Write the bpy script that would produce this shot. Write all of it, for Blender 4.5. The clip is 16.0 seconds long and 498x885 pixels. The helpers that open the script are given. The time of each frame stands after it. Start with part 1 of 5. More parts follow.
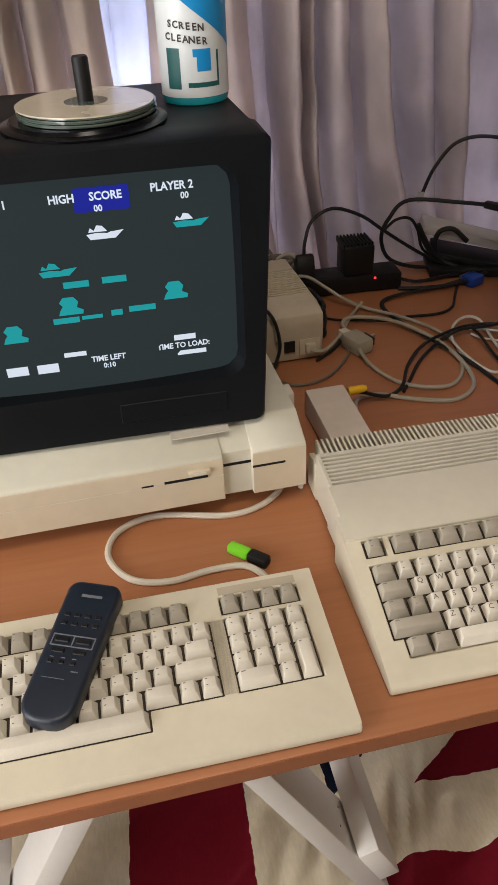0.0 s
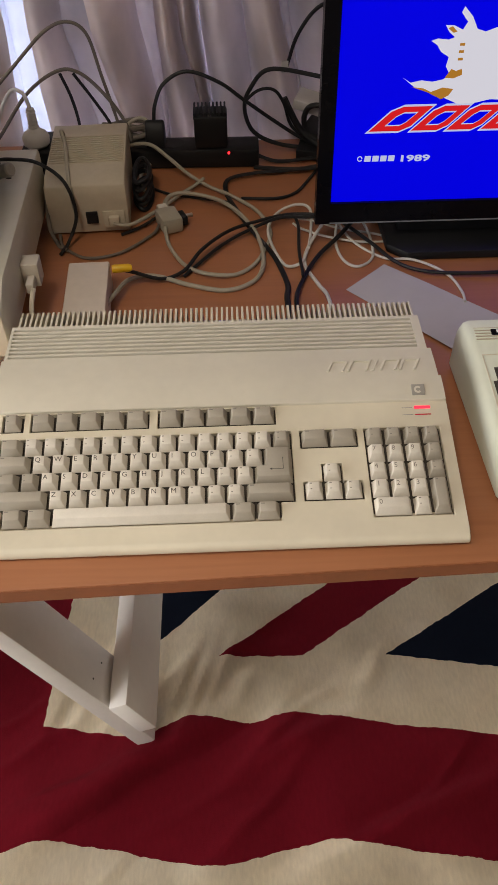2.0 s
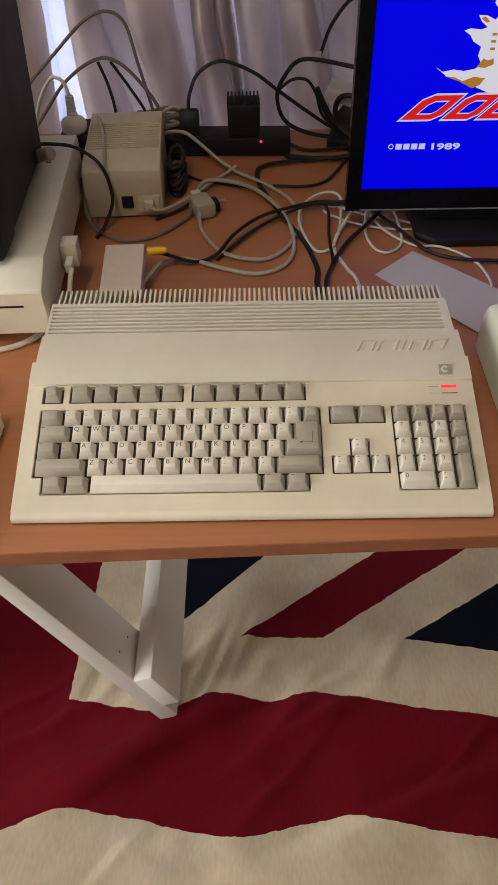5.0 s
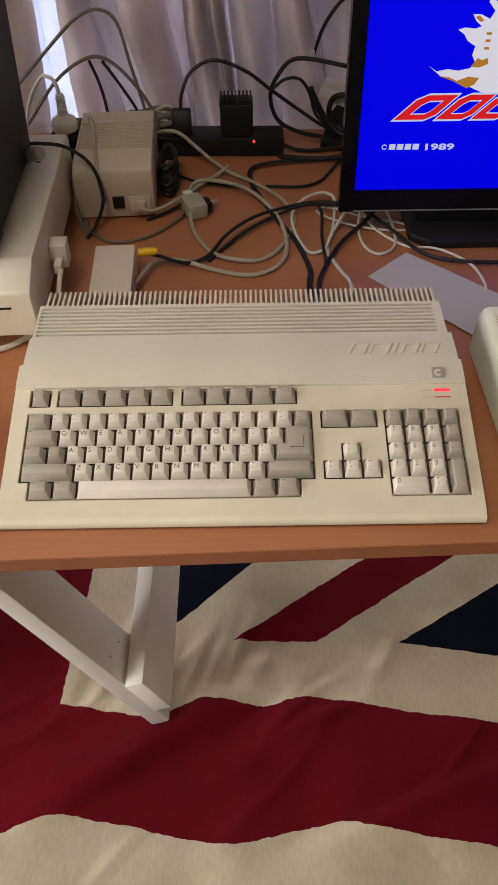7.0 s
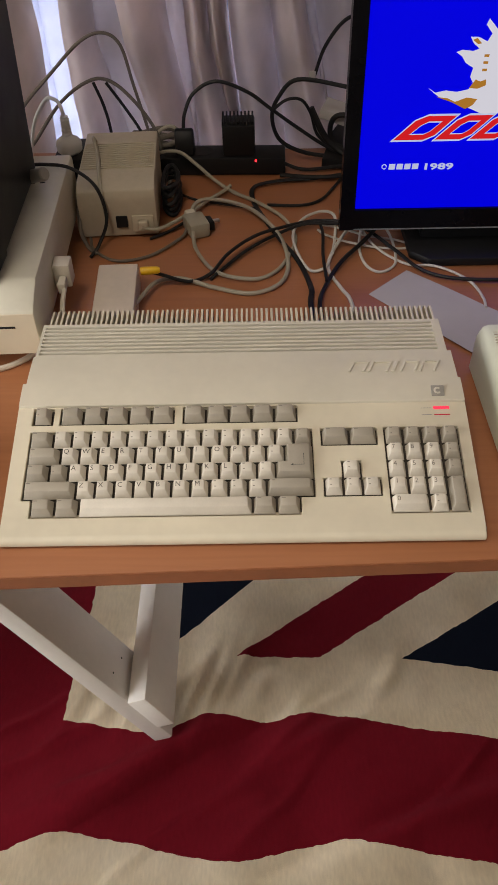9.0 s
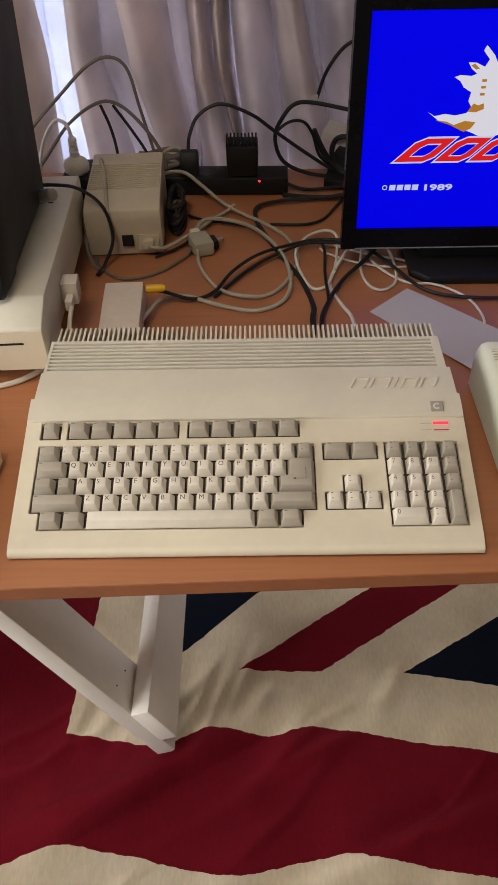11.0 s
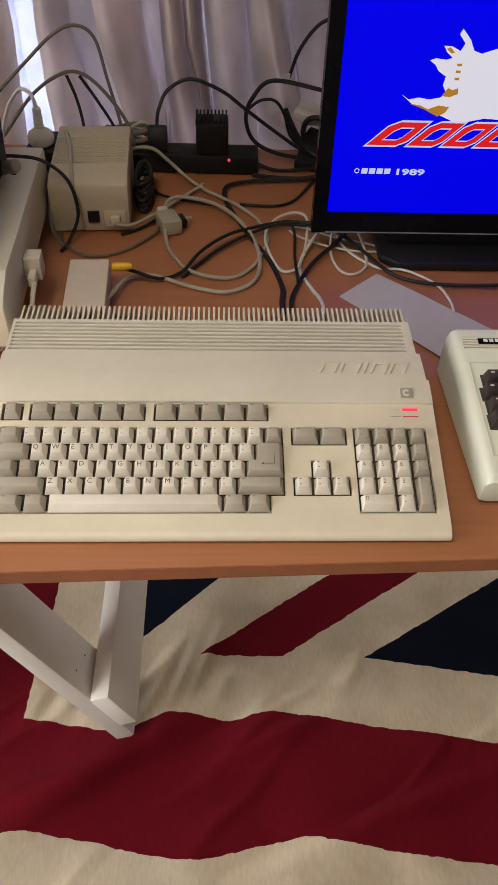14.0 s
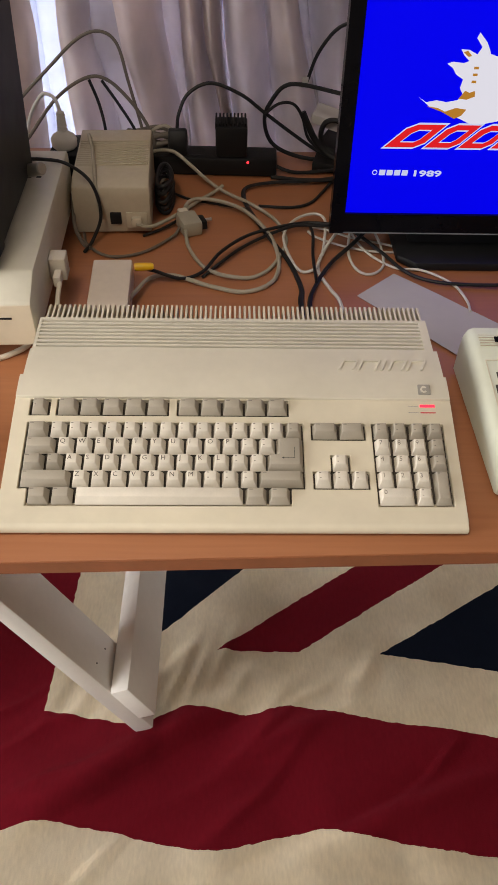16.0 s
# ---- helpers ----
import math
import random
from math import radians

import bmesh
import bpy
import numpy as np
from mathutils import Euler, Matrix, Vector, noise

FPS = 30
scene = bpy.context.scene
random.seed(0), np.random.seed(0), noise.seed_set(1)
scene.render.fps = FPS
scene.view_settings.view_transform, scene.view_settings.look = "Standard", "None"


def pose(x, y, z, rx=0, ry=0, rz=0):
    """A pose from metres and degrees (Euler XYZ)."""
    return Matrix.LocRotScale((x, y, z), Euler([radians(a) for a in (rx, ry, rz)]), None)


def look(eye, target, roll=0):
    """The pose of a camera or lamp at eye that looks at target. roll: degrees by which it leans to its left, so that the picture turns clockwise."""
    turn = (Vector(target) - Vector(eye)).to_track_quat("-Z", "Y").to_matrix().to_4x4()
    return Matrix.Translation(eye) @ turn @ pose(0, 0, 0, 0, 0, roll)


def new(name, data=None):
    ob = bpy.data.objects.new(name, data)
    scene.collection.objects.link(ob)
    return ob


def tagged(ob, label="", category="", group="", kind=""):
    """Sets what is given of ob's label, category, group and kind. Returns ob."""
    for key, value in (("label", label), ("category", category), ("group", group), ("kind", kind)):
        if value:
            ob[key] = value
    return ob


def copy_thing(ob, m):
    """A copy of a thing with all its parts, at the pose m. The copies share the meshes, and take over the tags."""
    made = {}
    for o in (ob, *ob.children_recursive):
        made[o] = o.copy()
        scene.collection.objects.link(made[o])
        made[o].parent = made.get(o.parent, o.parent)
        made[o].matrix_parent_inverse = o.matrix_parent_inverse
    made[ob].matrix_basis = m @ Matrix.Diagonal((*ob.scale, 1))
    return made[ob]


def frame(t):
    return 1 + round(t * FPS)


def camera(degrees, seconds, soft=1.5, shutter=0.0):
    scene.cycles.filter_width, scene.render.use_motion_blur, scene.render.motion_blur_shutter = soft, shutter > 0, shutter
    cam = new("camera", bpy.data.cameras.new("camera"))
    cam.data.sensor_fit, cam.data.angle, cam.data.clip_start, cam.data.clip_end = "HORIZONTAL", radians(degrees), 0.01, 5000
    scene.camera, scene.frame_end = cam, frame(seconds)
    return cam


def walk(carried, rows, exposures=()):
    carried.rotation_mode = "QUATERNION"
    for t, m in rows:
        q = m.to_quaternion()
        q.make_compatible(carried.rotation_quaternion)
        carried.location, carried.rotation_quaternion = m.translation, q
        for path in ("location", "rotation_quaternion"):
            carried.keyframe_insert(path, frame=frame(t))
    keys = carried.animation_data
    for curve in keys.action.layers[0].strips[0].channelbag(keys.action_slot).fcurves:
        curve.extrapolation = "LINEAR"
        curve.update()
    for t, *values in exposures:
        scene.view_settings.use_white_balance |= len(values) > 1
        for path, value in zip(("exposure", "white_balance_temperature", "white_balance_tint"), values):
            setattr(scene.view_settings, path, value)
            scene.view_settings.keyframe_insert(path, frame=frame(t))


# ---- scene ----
cam = camera(36.2, 16.0)
PATH = [
    (0, (-0.184, -0.383, 1.325), (0.095, 1.209, 0.148), -2.5),
    (0.2, (-0.118, -0.336, 1.304), (0.254, 1.2, 0.079), -1.4),
    (0.5, (-0.009, -0.252, 1.286), (0.448, 1.175, -0.039), 0.8),
    (1, (0.089, -0.249, 1.283), (0.47, 1.094, -0.148), 2.2),
    (1.5, (0.195, -0.363, 1.307), (0.331, 1.025, -0.127), -0.6),
    (2, (0.25, -0.432, 1.326), (0.29, 0.974, -0.096), -0.8),
    (2.5, (0.252, -0.455, 1.335), (0.258, 0.963, -0.076), -1.0),
    (3, (0.24, -0.461, 1.339), (0.227, 0.962, -0.067), -0.9),
    (3.5, (0.235, -0.466, 1.335), (0.237, 0.95, -0.077), -0.4),
    (4, (0.235, -0.475, 1.334), (0.237, 0.935, -0.084), -0.7),
    (6.5, (0.241, -0.454, 1.319), (0.222, 0.942, -0.112), -1.4),
    (7, (0.243, -0.456, 1.323), (0.243, 0.945, -0.103), -0.8),
    (7.5, (0.25, -0.452, 1.326), (0.267, 0.959, -0.091), -0.6),
    (8, (0.253, -0.453, 1.325), (0.26, 0.97, -0.08), -1.1),
    (8.5, (0.248, -0.455, 1.327), (0.241, 0.97, -0.076), -1.2),
    (11, (0.247, -0.47, 1.341), (0.228, 0.985, -0.031), -1.3),
    (11.5, (0.241, -0.474, 1.341), (0.234, 0.99, -0.022), -1.0),
    (12, (0.238, -0.475, 1.338), (0.229, 0.987, -0.028), -0.8),
    (12.5, (0.239, -0.471, 1.337), (0.225, 0.983, -0.036), -0.9),
    (13, (0.238, -0.466, 1.333), (0.239, 0.977, -0.05), -0.1),
    (13.5, (0.236, -0.462, 1.33), (0.284, 0.969, -0.066), 1.4),
    (14, (0.24, -0.46, 1.332), (0.323, 0.964, -0.07), 2.5),
    (14.5, (0.246, -0.459, 1.33), (0.291, 0.975, -0.064), 0.7),
    (15, (0.247, -0.465, 1.334), (0.274, 0.973, -0.056), 0.2),
    (15.5, (0.235, -0.476, 1.339), (0.25, 0.958, -0.056), 0.6),
    (16, (0.231, -0.479, 1.34), (0.28, 0.95, -0.059), 1.7),
]
walk(cam, [(t, look(eye, target, roll)) for t, eye, target, roll in PATH], exposures=(
    (0.0, -0.33), (0.5, -0.12), (1.0, -0.05), (1.5, -0.28), (2.0, -0.26), (2.5, -0.40), (3.0, -0.28), (3.5, -0.30), (7.0, -0.24), (8.5, -0.30), (11.0, -0.20), (12.0, -0.18), (12.5, -0.20), (13.0, 0.0), (13.5, -0.06), (14.0, -0.14), (15.5, -0.06), (16.0, -0.06)))
import itertools


# ---- light ----
def lamp(name, size_x, size_y, power, colour, m):
    data = bpy.data.lights.new(name, "AREA")
    data.shape, data.size, data.size_y, data.energy, data.color = "RECTANGLE", size_x, size_y, power, colour
    ob = new(name, data)
    ob.matrix_world = m
    return ob


world = bpy.data.worlds.new("sky")
scene.world = world
world.use_nodes = True
sky = world.node_tree.nodes.new("ShaderNodeTexSky")
sky.sky_type, sky.sun_disc, sky.sun_elevation, sky.sun_rotation = "NISHITA", False, radians(30), radians(200)
world.node_tree.links.new(sky.outputs[0], world.node_tree.nodes["Background"].inputs[0])
world.node_tree.nodes["Background"].inputs[1].default_value = 0.08

lamp("window_daylight_left", 1.9, 1.9, 92, (1.0, 0.975, 0.965), look((-2.12, -0.90, 1.25), (0.3, 0.0, 0.5)))
lamp("window_daylight_back", 1.9, 2.1, 118, (1.0, 0.955, 0.93), look((0.0, 1.24, 1.22), (0.0, 0.0, 1.22)))
# unseen warm fill from above, added to lift the floor and key tops
lamp("ceiling_fill", 0.4, 0.4, 16, (1.0, 0.885, 0.73), look((-0.15, -0.60, 2.36), (-0.12, -0.55, 0.0)))


# ---- materials ----
def material(name, base, rough=0.5, metal=0.0, var=0.12, scale=30.0, bump=0.1, bump_scale=400.0, spot=None, coat=0.0, island=0.0, spec=0.5):
    """Painted or moulded surface: a base colour with blotches at two scales and a fine relief."""
    mat = bpy.data.materials.new(name)
    mat.use_nodes = True
    nt = mat.node_tree
    n, link = nt.nodes, nt.links
    b = n["Principled BSDF"]
    co = n.new("ShaderNodeTexCoord")
    big, small = n.new("ShaderNodeTexNoise"), n.new("ShaderNodeTexNoise")
    big.inputs["Scale"].default_value, small.inputs["Scale"].default_value = scale, scale * 9
    big.inputs["Detail"].default_value = 4
    add = n.new("ShaderNodeMath")
    add.operation = "MULTIPLY_ADD"
    add.inputs[1].default_value = 0.35
    for t in (big, small):
        link.new(co.outputs["Object"], t.inputs["Vector"])
    link.new(small.outputs["Fac"], add.inputs[0])
    link.new(big.outputs["Fac"], add.inputs[2])
    ramp = n.new("ShaderNodeValToRGB")
    lo = [c * (1 - var) for c in (spot or base)]
    hi = [min(1.0, c * (1 + var * 0.6)) for c in base]
    ramp.color_ramp.elements[0].position, ramp.color_ramp.elements[1].position = 0.42, 0.95
    ramp.color_ramp.elements[0].color, ramp.color_ramp.elements[1].color = (*lo, 1), (*hi, 1)
    link.new(add.outputs[0], ramp.inputs[0])
    colour = ramp.outputs[0]
    if island:
        info, hsv, rng = n.new("ShaderNodeObjectInfo"), n.new("ShaderNodeHueSaturation"), n.new("ShaderNodeMapRange")
        rng.inputs["To Min"].default_value, rng.inputs["To Max"].default_value = 1 - island, 1 + island
        link.new(info.outputs["Random"], rng.inputs["Value"])
        link.new(rng.outputs[0], hsv.inputs["Value"])
        link.new(colour, hsv.inputs["Color"])
        colour = hsv.outputs[0]
    link.new(colour, b.inputs["Base Color"])
    b.inputs["Metallic"].default_value, b.inputs["Coat Weight"].default_value = metal, coat
    b.inputs["Specular IOR Level"].default_value = spec
    rr = n.new("ShaderNodeMapRange")
    rr.inputs["To Min"].default_value, rr.inputs["To Max"].default_value = max(0.03, rough - 0.08), min(1.0, rough + 0.1)
    link.new(big.outputs["Fac"], rr.inputs["Value"])
    link.new(rr.outputs[0], b.inputs["Roughness"])
    if bump:
        grain, bp = n.new("ShaderNodeTexNoise"), n.new("ShaderNodeBump")
        grain.inputs["Scale"].default_value = bump_scale
        bp.inputs["Strength"].default_value, bp.inputs["Distance"].default_value = bump, 0.001
        link.new(co.outputs["Object"], grain.inputs["Vector"])
        link.new(grain.outputs["Fac"], bp.inputs["Height"])
        link.new(bp.outputs[0], b.inputs["Normal"])
    return mat


def glow(name, colour, strength):
    mat = bpy.data.materials.new(name)
    mat.use_nodes = True
    b = mat.node_tree.nodes["Principled BSDF"]
    b.inputs["Base Color"].default_value = (*[c * 0.05 for c in colour], 1)
    b.inputs["Emission Color"].default_value, b.inputs["Emission Strength"].default_value = (*colour, 1), strength
    b.inputs["Roughness"].default_value, b.inputs["Specular IOR Level"].default_value = 0.5, 0.08
    return mat


def wood_laminate(name):
    mat = bpy.data.materials.new(name)
    mat.use_nodes = True
    n, link = mat.node_tree.nodes, mat.node_tree.links
    b, co, mp = n["Principled BSDF"], n.new("ShaderNodeTexCoord"), n.new("ShaderNodeMapping")
    mp.inputs["Scale"].default_value = (3.0, 70.0, 20.0)
    g, big, mix, ramp = n.new("ShaderNodeTexNoise"), n.new("ShaderNodeTexNoise"), n.new("ShaderNodeMath"), n.new("ShaderNodeValToRGB")
    g.inputs["Scale"].default_value, g.inputs["Detail"].default_value, g.inputs["Distortion"].default_value = 2.0, 6, 0.6
    big.inputs["Scale"].default_value = 4.0
    mix.operation = "MULTIPLY_ADD"
    mix.inputs[1].default_value = 0.5
    link.new(co.outputs["Object"], mp.inputs[0])
    link.new(mp.outputs[0], g.inputs["Vector"])
    link.new(co.outputs["Object"], big.inputs["Vector"])
    link.new(big.outputs["Fac"], mix.inputs[0])
    link.new(g.outputs["Fac"], mix.inputs[2])
    link.new(mix.outputs[0], ramp.inputs[0])
    ramp.color_ramp.elements[0].position, ramp.color_ramp.elements[1].position = 0.45, 1.05
    ramp.color_ramp.elements[0].color, ramp.color_ramp.elements[1].color = (0.31, 0.120, 0.050, 1), (0.375, 0.150, 0.064, 1)
    link.new(ramp.outputs[0], b.inputs["Base Color"])
    rr, bp = n.new("ShaderNodeMapRange"), n.new("ShaderNodeBump")
    rr.inputs["To Min"].default_value, rr.inputs["To Max"].default_value = 0.33, 0.5
    link.new(g.outputs["Fac"], rr.inputs["Value"])
    link.new(rr.outputs[0], b.inputs["Roughness"])
    bp.inputs["Strength"].default_value, bp.inputs["Distance"].default_value = 0.06, 0.001
    link.new(g.outputs["Fac"], bp.inputs["Height"])
    link.new(bp.outputs[0], b.inputs["Normal"])
    return mat


def cloth(name, base, sheer=0.3, scale=900.0):
    """Woven fabric that lets some light through."""
    mat = bpy.data.materials.new(name)
    mat.use_nodes = True
    n, link = mat.node_tree.nodes, mat.node_tree.links
    n.remove(n["Principled BSDF"])
    d, t, mix, co, big = n.new("ShaderNodeBsdfDiffuse"), n.new("ShaderNodeBsdfTranslucent"), n.new("ShaderNodeMixShader"), n.new("ShaderNodeTexCoord"), n.new("ShaderNodeTexNoise")
    ramp, bp, fine = n.new("ShaderNodeValToRGB"), n.new("ShaderNodeBump"), n.new("ShaderNodeTexNoise")
    big.inputs["Scale"].default_value, fine.inputs["Scale"].default_value = 7.0, scale
    big.inputs["Detail"].default_value = 5
    ramp.color_ramp.elements[0].position, ramp.color_ramp.elements[1].position = 0.3, 0.75
    ramp.color_ramp.elements[0].color, ramp.color_ramp.elements[1].color = (*[c * 0.74 for c in base], 1), (*[min(1, c * 1.12) for c in base], 1)
    for x in (big, fine):
        link.new(co.outputs["Object"], x.inputs["Vector"])
    link.new(big.outputs["Fac"], ramp.inputs[0])
    bp.inputs["Strength"].default_value, bp.inputs["Distance"].default_value = 0.3, 0.001
    link.new(fine.outputs["Fac"], bp.inputs["Height"])
    for s in (d, t):
        link.new(ramp.outputs[0], s.inputs["Color"])
        link.new(bp.outputs[0], s.inputs["Normal"])
    mix.inputs[0].default_value = sheer
    link.new(d.outputs[0], mix.inputs[1])
    link.new(t.outputs[0], mix.inputs[2])
    link.new(mix.outputs[0], n["Material Output"].inputs[0])
    return mat


SEAM_TOP = ((-0.30, 0.183), (-0.103, 0.172), (0.046, 0.1475), (0.085, 0.148), (0.106, 0.1546), (0.145, 0.172), (0.196, 0.170), (0.257, 0.1626), (0.300, 0.170), (0.338, 0.1775), (0.379, 0.1718), (0.498, 0.1526), (0.675, 0.1276), (0.80, 0.115))
SEAM_LOW = ((-0.30, -0.075), (-0.160, -0.043), (-0.109, -0.025), (-0.065, -0.0185), (-0.037, -0.022), (0.065, -0.041), (0.200, -0.064), (0.290, -0.0495), (0.360, -0.037), (0.396, -0.032), (0.418, -0.039), (0.522, -0.054), (0.627, -0.071), (0.80, -0.09))


def flag_cloth(name):
    """Cotton cloth printed in red, cream and navy: a cross over slanting bars, with ragged seams."""
    mat = bpy.data.materials.new(name)
    mat.use_nodes = True
    n, link = mat.node_tree.nodes, mat.node_tree.links
    b, co, wob = n["Principled BSDF"], n.new("ShaderNodeTexCoord"), n.new("ShaderNodeTexNoise")
    wob.inputs["Scale"].default_value, wob.inputs["Detail"].default_value = 60.0, 6
    sub, scl, add, sep = n.new("ShaderNodeVectorMath"), n.new("ShaderNodeVectorMath"), n.new("ShaderNodeVectorMath"), n.new("ShaderNodeSeparateXYZ")
    sub.operation, scl.operation = "SUBTRACT", "SCALE"
    sub.inputs[1].default_value = (0.5, 0.5, 0.5)
    scl.inputs["Scale"].default_value = 0.0075
    link.new(co.outputs["Object"], wob.inputs["Vector"])
    link.new(wob.outputs["Color"], sub.inputs[0])
    link.new(sub.outputs[0], scl.inputs[0])
    link.new(co.outputs["Object"], add.inputs[0])
    link.new(scl.outputs[0], add.inputs[1])
    link.new(add.outputs[0], sep.inputs[0])

    def op(kind, a, c):
        m = n.new("ShaderNodeMath")
        m.operation = kind
        for i, v in enumerate((a, c)):
            if isinstance(v, (int, float)):
                m.inputs[i].default_value = v
            else:
                link.new(v, m.inputs[i])
        return m.outputs[0]

    X, Y = sep.outputs[0], sep.outputs[1]

    def above(x0, y0, slope):
        """1 above the line through (x0, y0), else 0."""
        return op("GREATER_THAN", op("SUBTRACT", Y, op("MULTIPLY", X, slope)), y0 - slope * x0)

    def right_of(x0):
        return op("GREATER_THAN", X, x0)

    def both(*some):
        out = some[0]
        for s in some[1:]:
            out = op("MULTIPLY", out, s)
        return out

    def no(a):
        return op("SUBTRACT", 1.0, a)

    def either(*some):
        out = some[0]
        for s in some[1:]:
            out = op("MAXIMUM", out, s)
        return out

    across = op("SUBTRACT", X, op("MULTIPLY", Y, 0.066))
    upright = both(op("GREATER_THAN", across, -0.3215), op("LESS_THAN", across, -0.1149))

    # seams of the long red bar, wavy where the cloth is rucked
    def seam(points):
        lo, hi = points[0][0], points[-1][0]
        rng, ramp = n.new("ShaderNodeMapRange"), n.new("ShaderNodeValToRGB")
        rng.inputs["From Min"].default_value, rng.inputs["From Max"].default_value = lo, hi
        link.new(X, rng.inputs["Value"])
        link.new(rng.outputs[0], ramp.inputs[0])
        cr = ramp.color_ramp
        cr.interpolation = "CARDINAL"
        for k, (x, y) in enumerate(points):
            at = (x - lo) / (hi - lo)
            e = cr.elements[0] if k == 0 else (cr.elements[len(cr.elements) - 1] if k == len(points) - 1 else cr.elements.new(at))
            e.position, e.color = at, (y + 0.5, y + 0.5, y + 0.5, 1)
        return op("SUBTRACT", ramp.outputs[0], 0.5)

    top = op("GREATER_THAN", Y, seam(SEAM_TOP))
    bottom = op("GREATER_THAN", Y, seam(SEAM_LOW))
    upright = both(upright, above(0, 0, 0))
    level = both(no(top), bottom)
    bar = both(above(0.367, 0.293, 0.649), no(above(0.21, 0.299, 0.69)), above(0.3, 0.295, -0.03))
    red = either(upright, level, bar)
    navy = either(both(above(0.523, 0.287, -0.15), no(above(0.523, 0.287, 0.595)), right_of(0.3)), both(above(0.18, 0.415, 0.93), right_of(0.055)))
    m1, m2 = n.new("ShaderNodeMix"), n.new("ShaderNodeMix")
    m1.data_type = m2.data_type = "RGBA"
    stain, cr = n.new("ShaderNodeTexNoise"), n.new("ShaderNodeValToRGB")
    stain.inputs["Scale"].default_value, stain.inputs["Detail"].default_value = 8.0, 8
    link.new(co.outputs["Object"], stain.inputs["Vector"])
    link.new(stain.outputs["Fac"], cr.inputs[0])
    cr.color_ramp.elements[0].position, cr.color_ramp.elements[1].position = 0.3, 0.7
    cr.color_ramp.elements[0].color, cr.color_ramp.elements[1].color = (0.70, 0.605, 0.44, 1), (0.85, 0.765, 0.60, 1)
    link.new(cr.outputs[0], m1.inputs["A"])
    m1.inputs["B"].default_value = (0.006, 0.010, 0.022, 1)
    link.new(navy, m1.inputs["Factor"])
    link.new(m1.outputs["Result"], m2.inputs["A"])
    m2.inputs["B"].default_value = (0.200, 0.0065, 0.0165, 1)
    link.new(red, m2.inputs["Factor"])
    nap, stretch, tone, napped = n.new("ShaderNodeTexNoise"), n.new("ShaderNodeMapping"), n.new("ShaderNodeMapRange"), n.new("ShaderNodeHueSaturation")
    stretch.inputs["Scale"].default_value = (210.0, 60.0, 60.0)
    nap.inputs["Scale"].default_value, nap.inputs["Detail"].default_value = 1.0, 8
    link.new(co.outputs["Object"], stretch.inputs[0])
    link.new(stretch.outputs[0], nap.inputs["Vector"])
    tone.inputs["From Min"].default_value, tone.inputs["From Max"].default_value = 0.3, 0.7
    tone.inputs["To Min"].default_value, tone.inputs["To Max"].default_value = 0.95, 1.08
    link.new(nap.outputs["Fac"], tone.inputs["Value"])
    link.new(tone.outputs[0], napped.inputs["Value"])
    link.new(m2.outputs["Result"], napped.inputs["Color"])
    link.new(napped.outputs[0], b.inputs["Base Color"])
    b.inputs["Roughness"].default_value, b.inputs["Specular IOR Level"].default_value = 0.95, 0.15
    weave, bp = n.new("ShaderNodeTexNoise"), n.new("ShaderNodeBump")
    weave.inputs["Scale"].default_value, weave.inputs["Detail"].default_value = 520.0, 6
    link.new(co.outputs["Object"], weave.inputs["Vector"])
    bp.inputs["Strength"].default_value, bp.inputs["Distance"].default_value = 0.35, 0.0012
    link.new(weave.outputs["Fac"], bp.inputs["Height"])
    crumple, cb = n.new("ShaderNodeTexNoise"), n.new("ShaderNodeBump")
    crumple.inputs["Scale"].default_value, crumple.inputs["Detail"].default_value, crumple.inputs["Distortion"].default_value = 7.0, 1.5, 0.3
    link.new(co.outputs["Object"], crumple.inputs["Vector"])
    cb.inputs["Strength"].default_value, cb.inputs["Distance"].default_value = 0.4, 0.03
    link.new(crumple.outputs["Fac"], cb.inputs["Height"])
    link.new(bp.outputs[0], cb.inputs["Normal"])
    link.new(cb.outputs[0], b.inputs["Normal"])
    return mat


CREAM = material("aged_cream_plastic", (0.63, 0.575, 0.445), 0.48, var=0.10, scale=9, bump=0.12, bump_scale=1800)
DECKGREY = material("aged_grey_cream_plastic", (0.60, 0.56, 0.455), 0.5, var=0.08, scale=9, bump=0.12, bump_scale=1800)
KEYWHITE = material("cream_key_plastic", (0.62, 0.575, 0.49), 0.5, var=0.08, scale=60, bump=0.1, bump_scale=2500, island=0.05)
KEYGREY = material("grey_key_plastic", (0.345, 0.31, 0.25), 0.5, var=0.08, scale=60, bump=0.1, bump_scale=2500, island=0.05)
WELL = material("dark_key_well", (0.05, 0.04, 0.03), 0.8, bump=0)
# near-black brown that stands in for the shade deep in the deck grooves
VENTSHADE = material("vent_shade_brown", (0.06, 0.048, 0.03), 0.8, bump=0)
BEIGE = material("beige_plastic", (0.58, 0.50, 0.37), 0.5, var=0.1, scale=8, bump=0.12, bump_scale=1500)
# the desktop computer's beige with cool window light mixed into the colour
BEIGECOOL = material("cool_lit_beige_plastic", (0.60, 0.575, 0.475), 0.5, var=0.1, scale=8, bump=0.12, bump_scale=1500)
PSUBEIGE = material("beige_psu_plastic", (0.47, 0.41, 0.31), 0.6, var=0.12, scale=12, bump=0.2, bump_scale=1500)
MODCREAM = material("pinkish_cream_plastic", (0.62, 0.54, 0.45), 0.55, var=0.1, scale=12, bump=0.12, bump_scale=1500)
GREENCREAM = material("greenish_cream_plastic", (0.60, 0.62, 0.51), 0.4, var=0.08, scale=10, bump=0.06, bump_scale=1500)
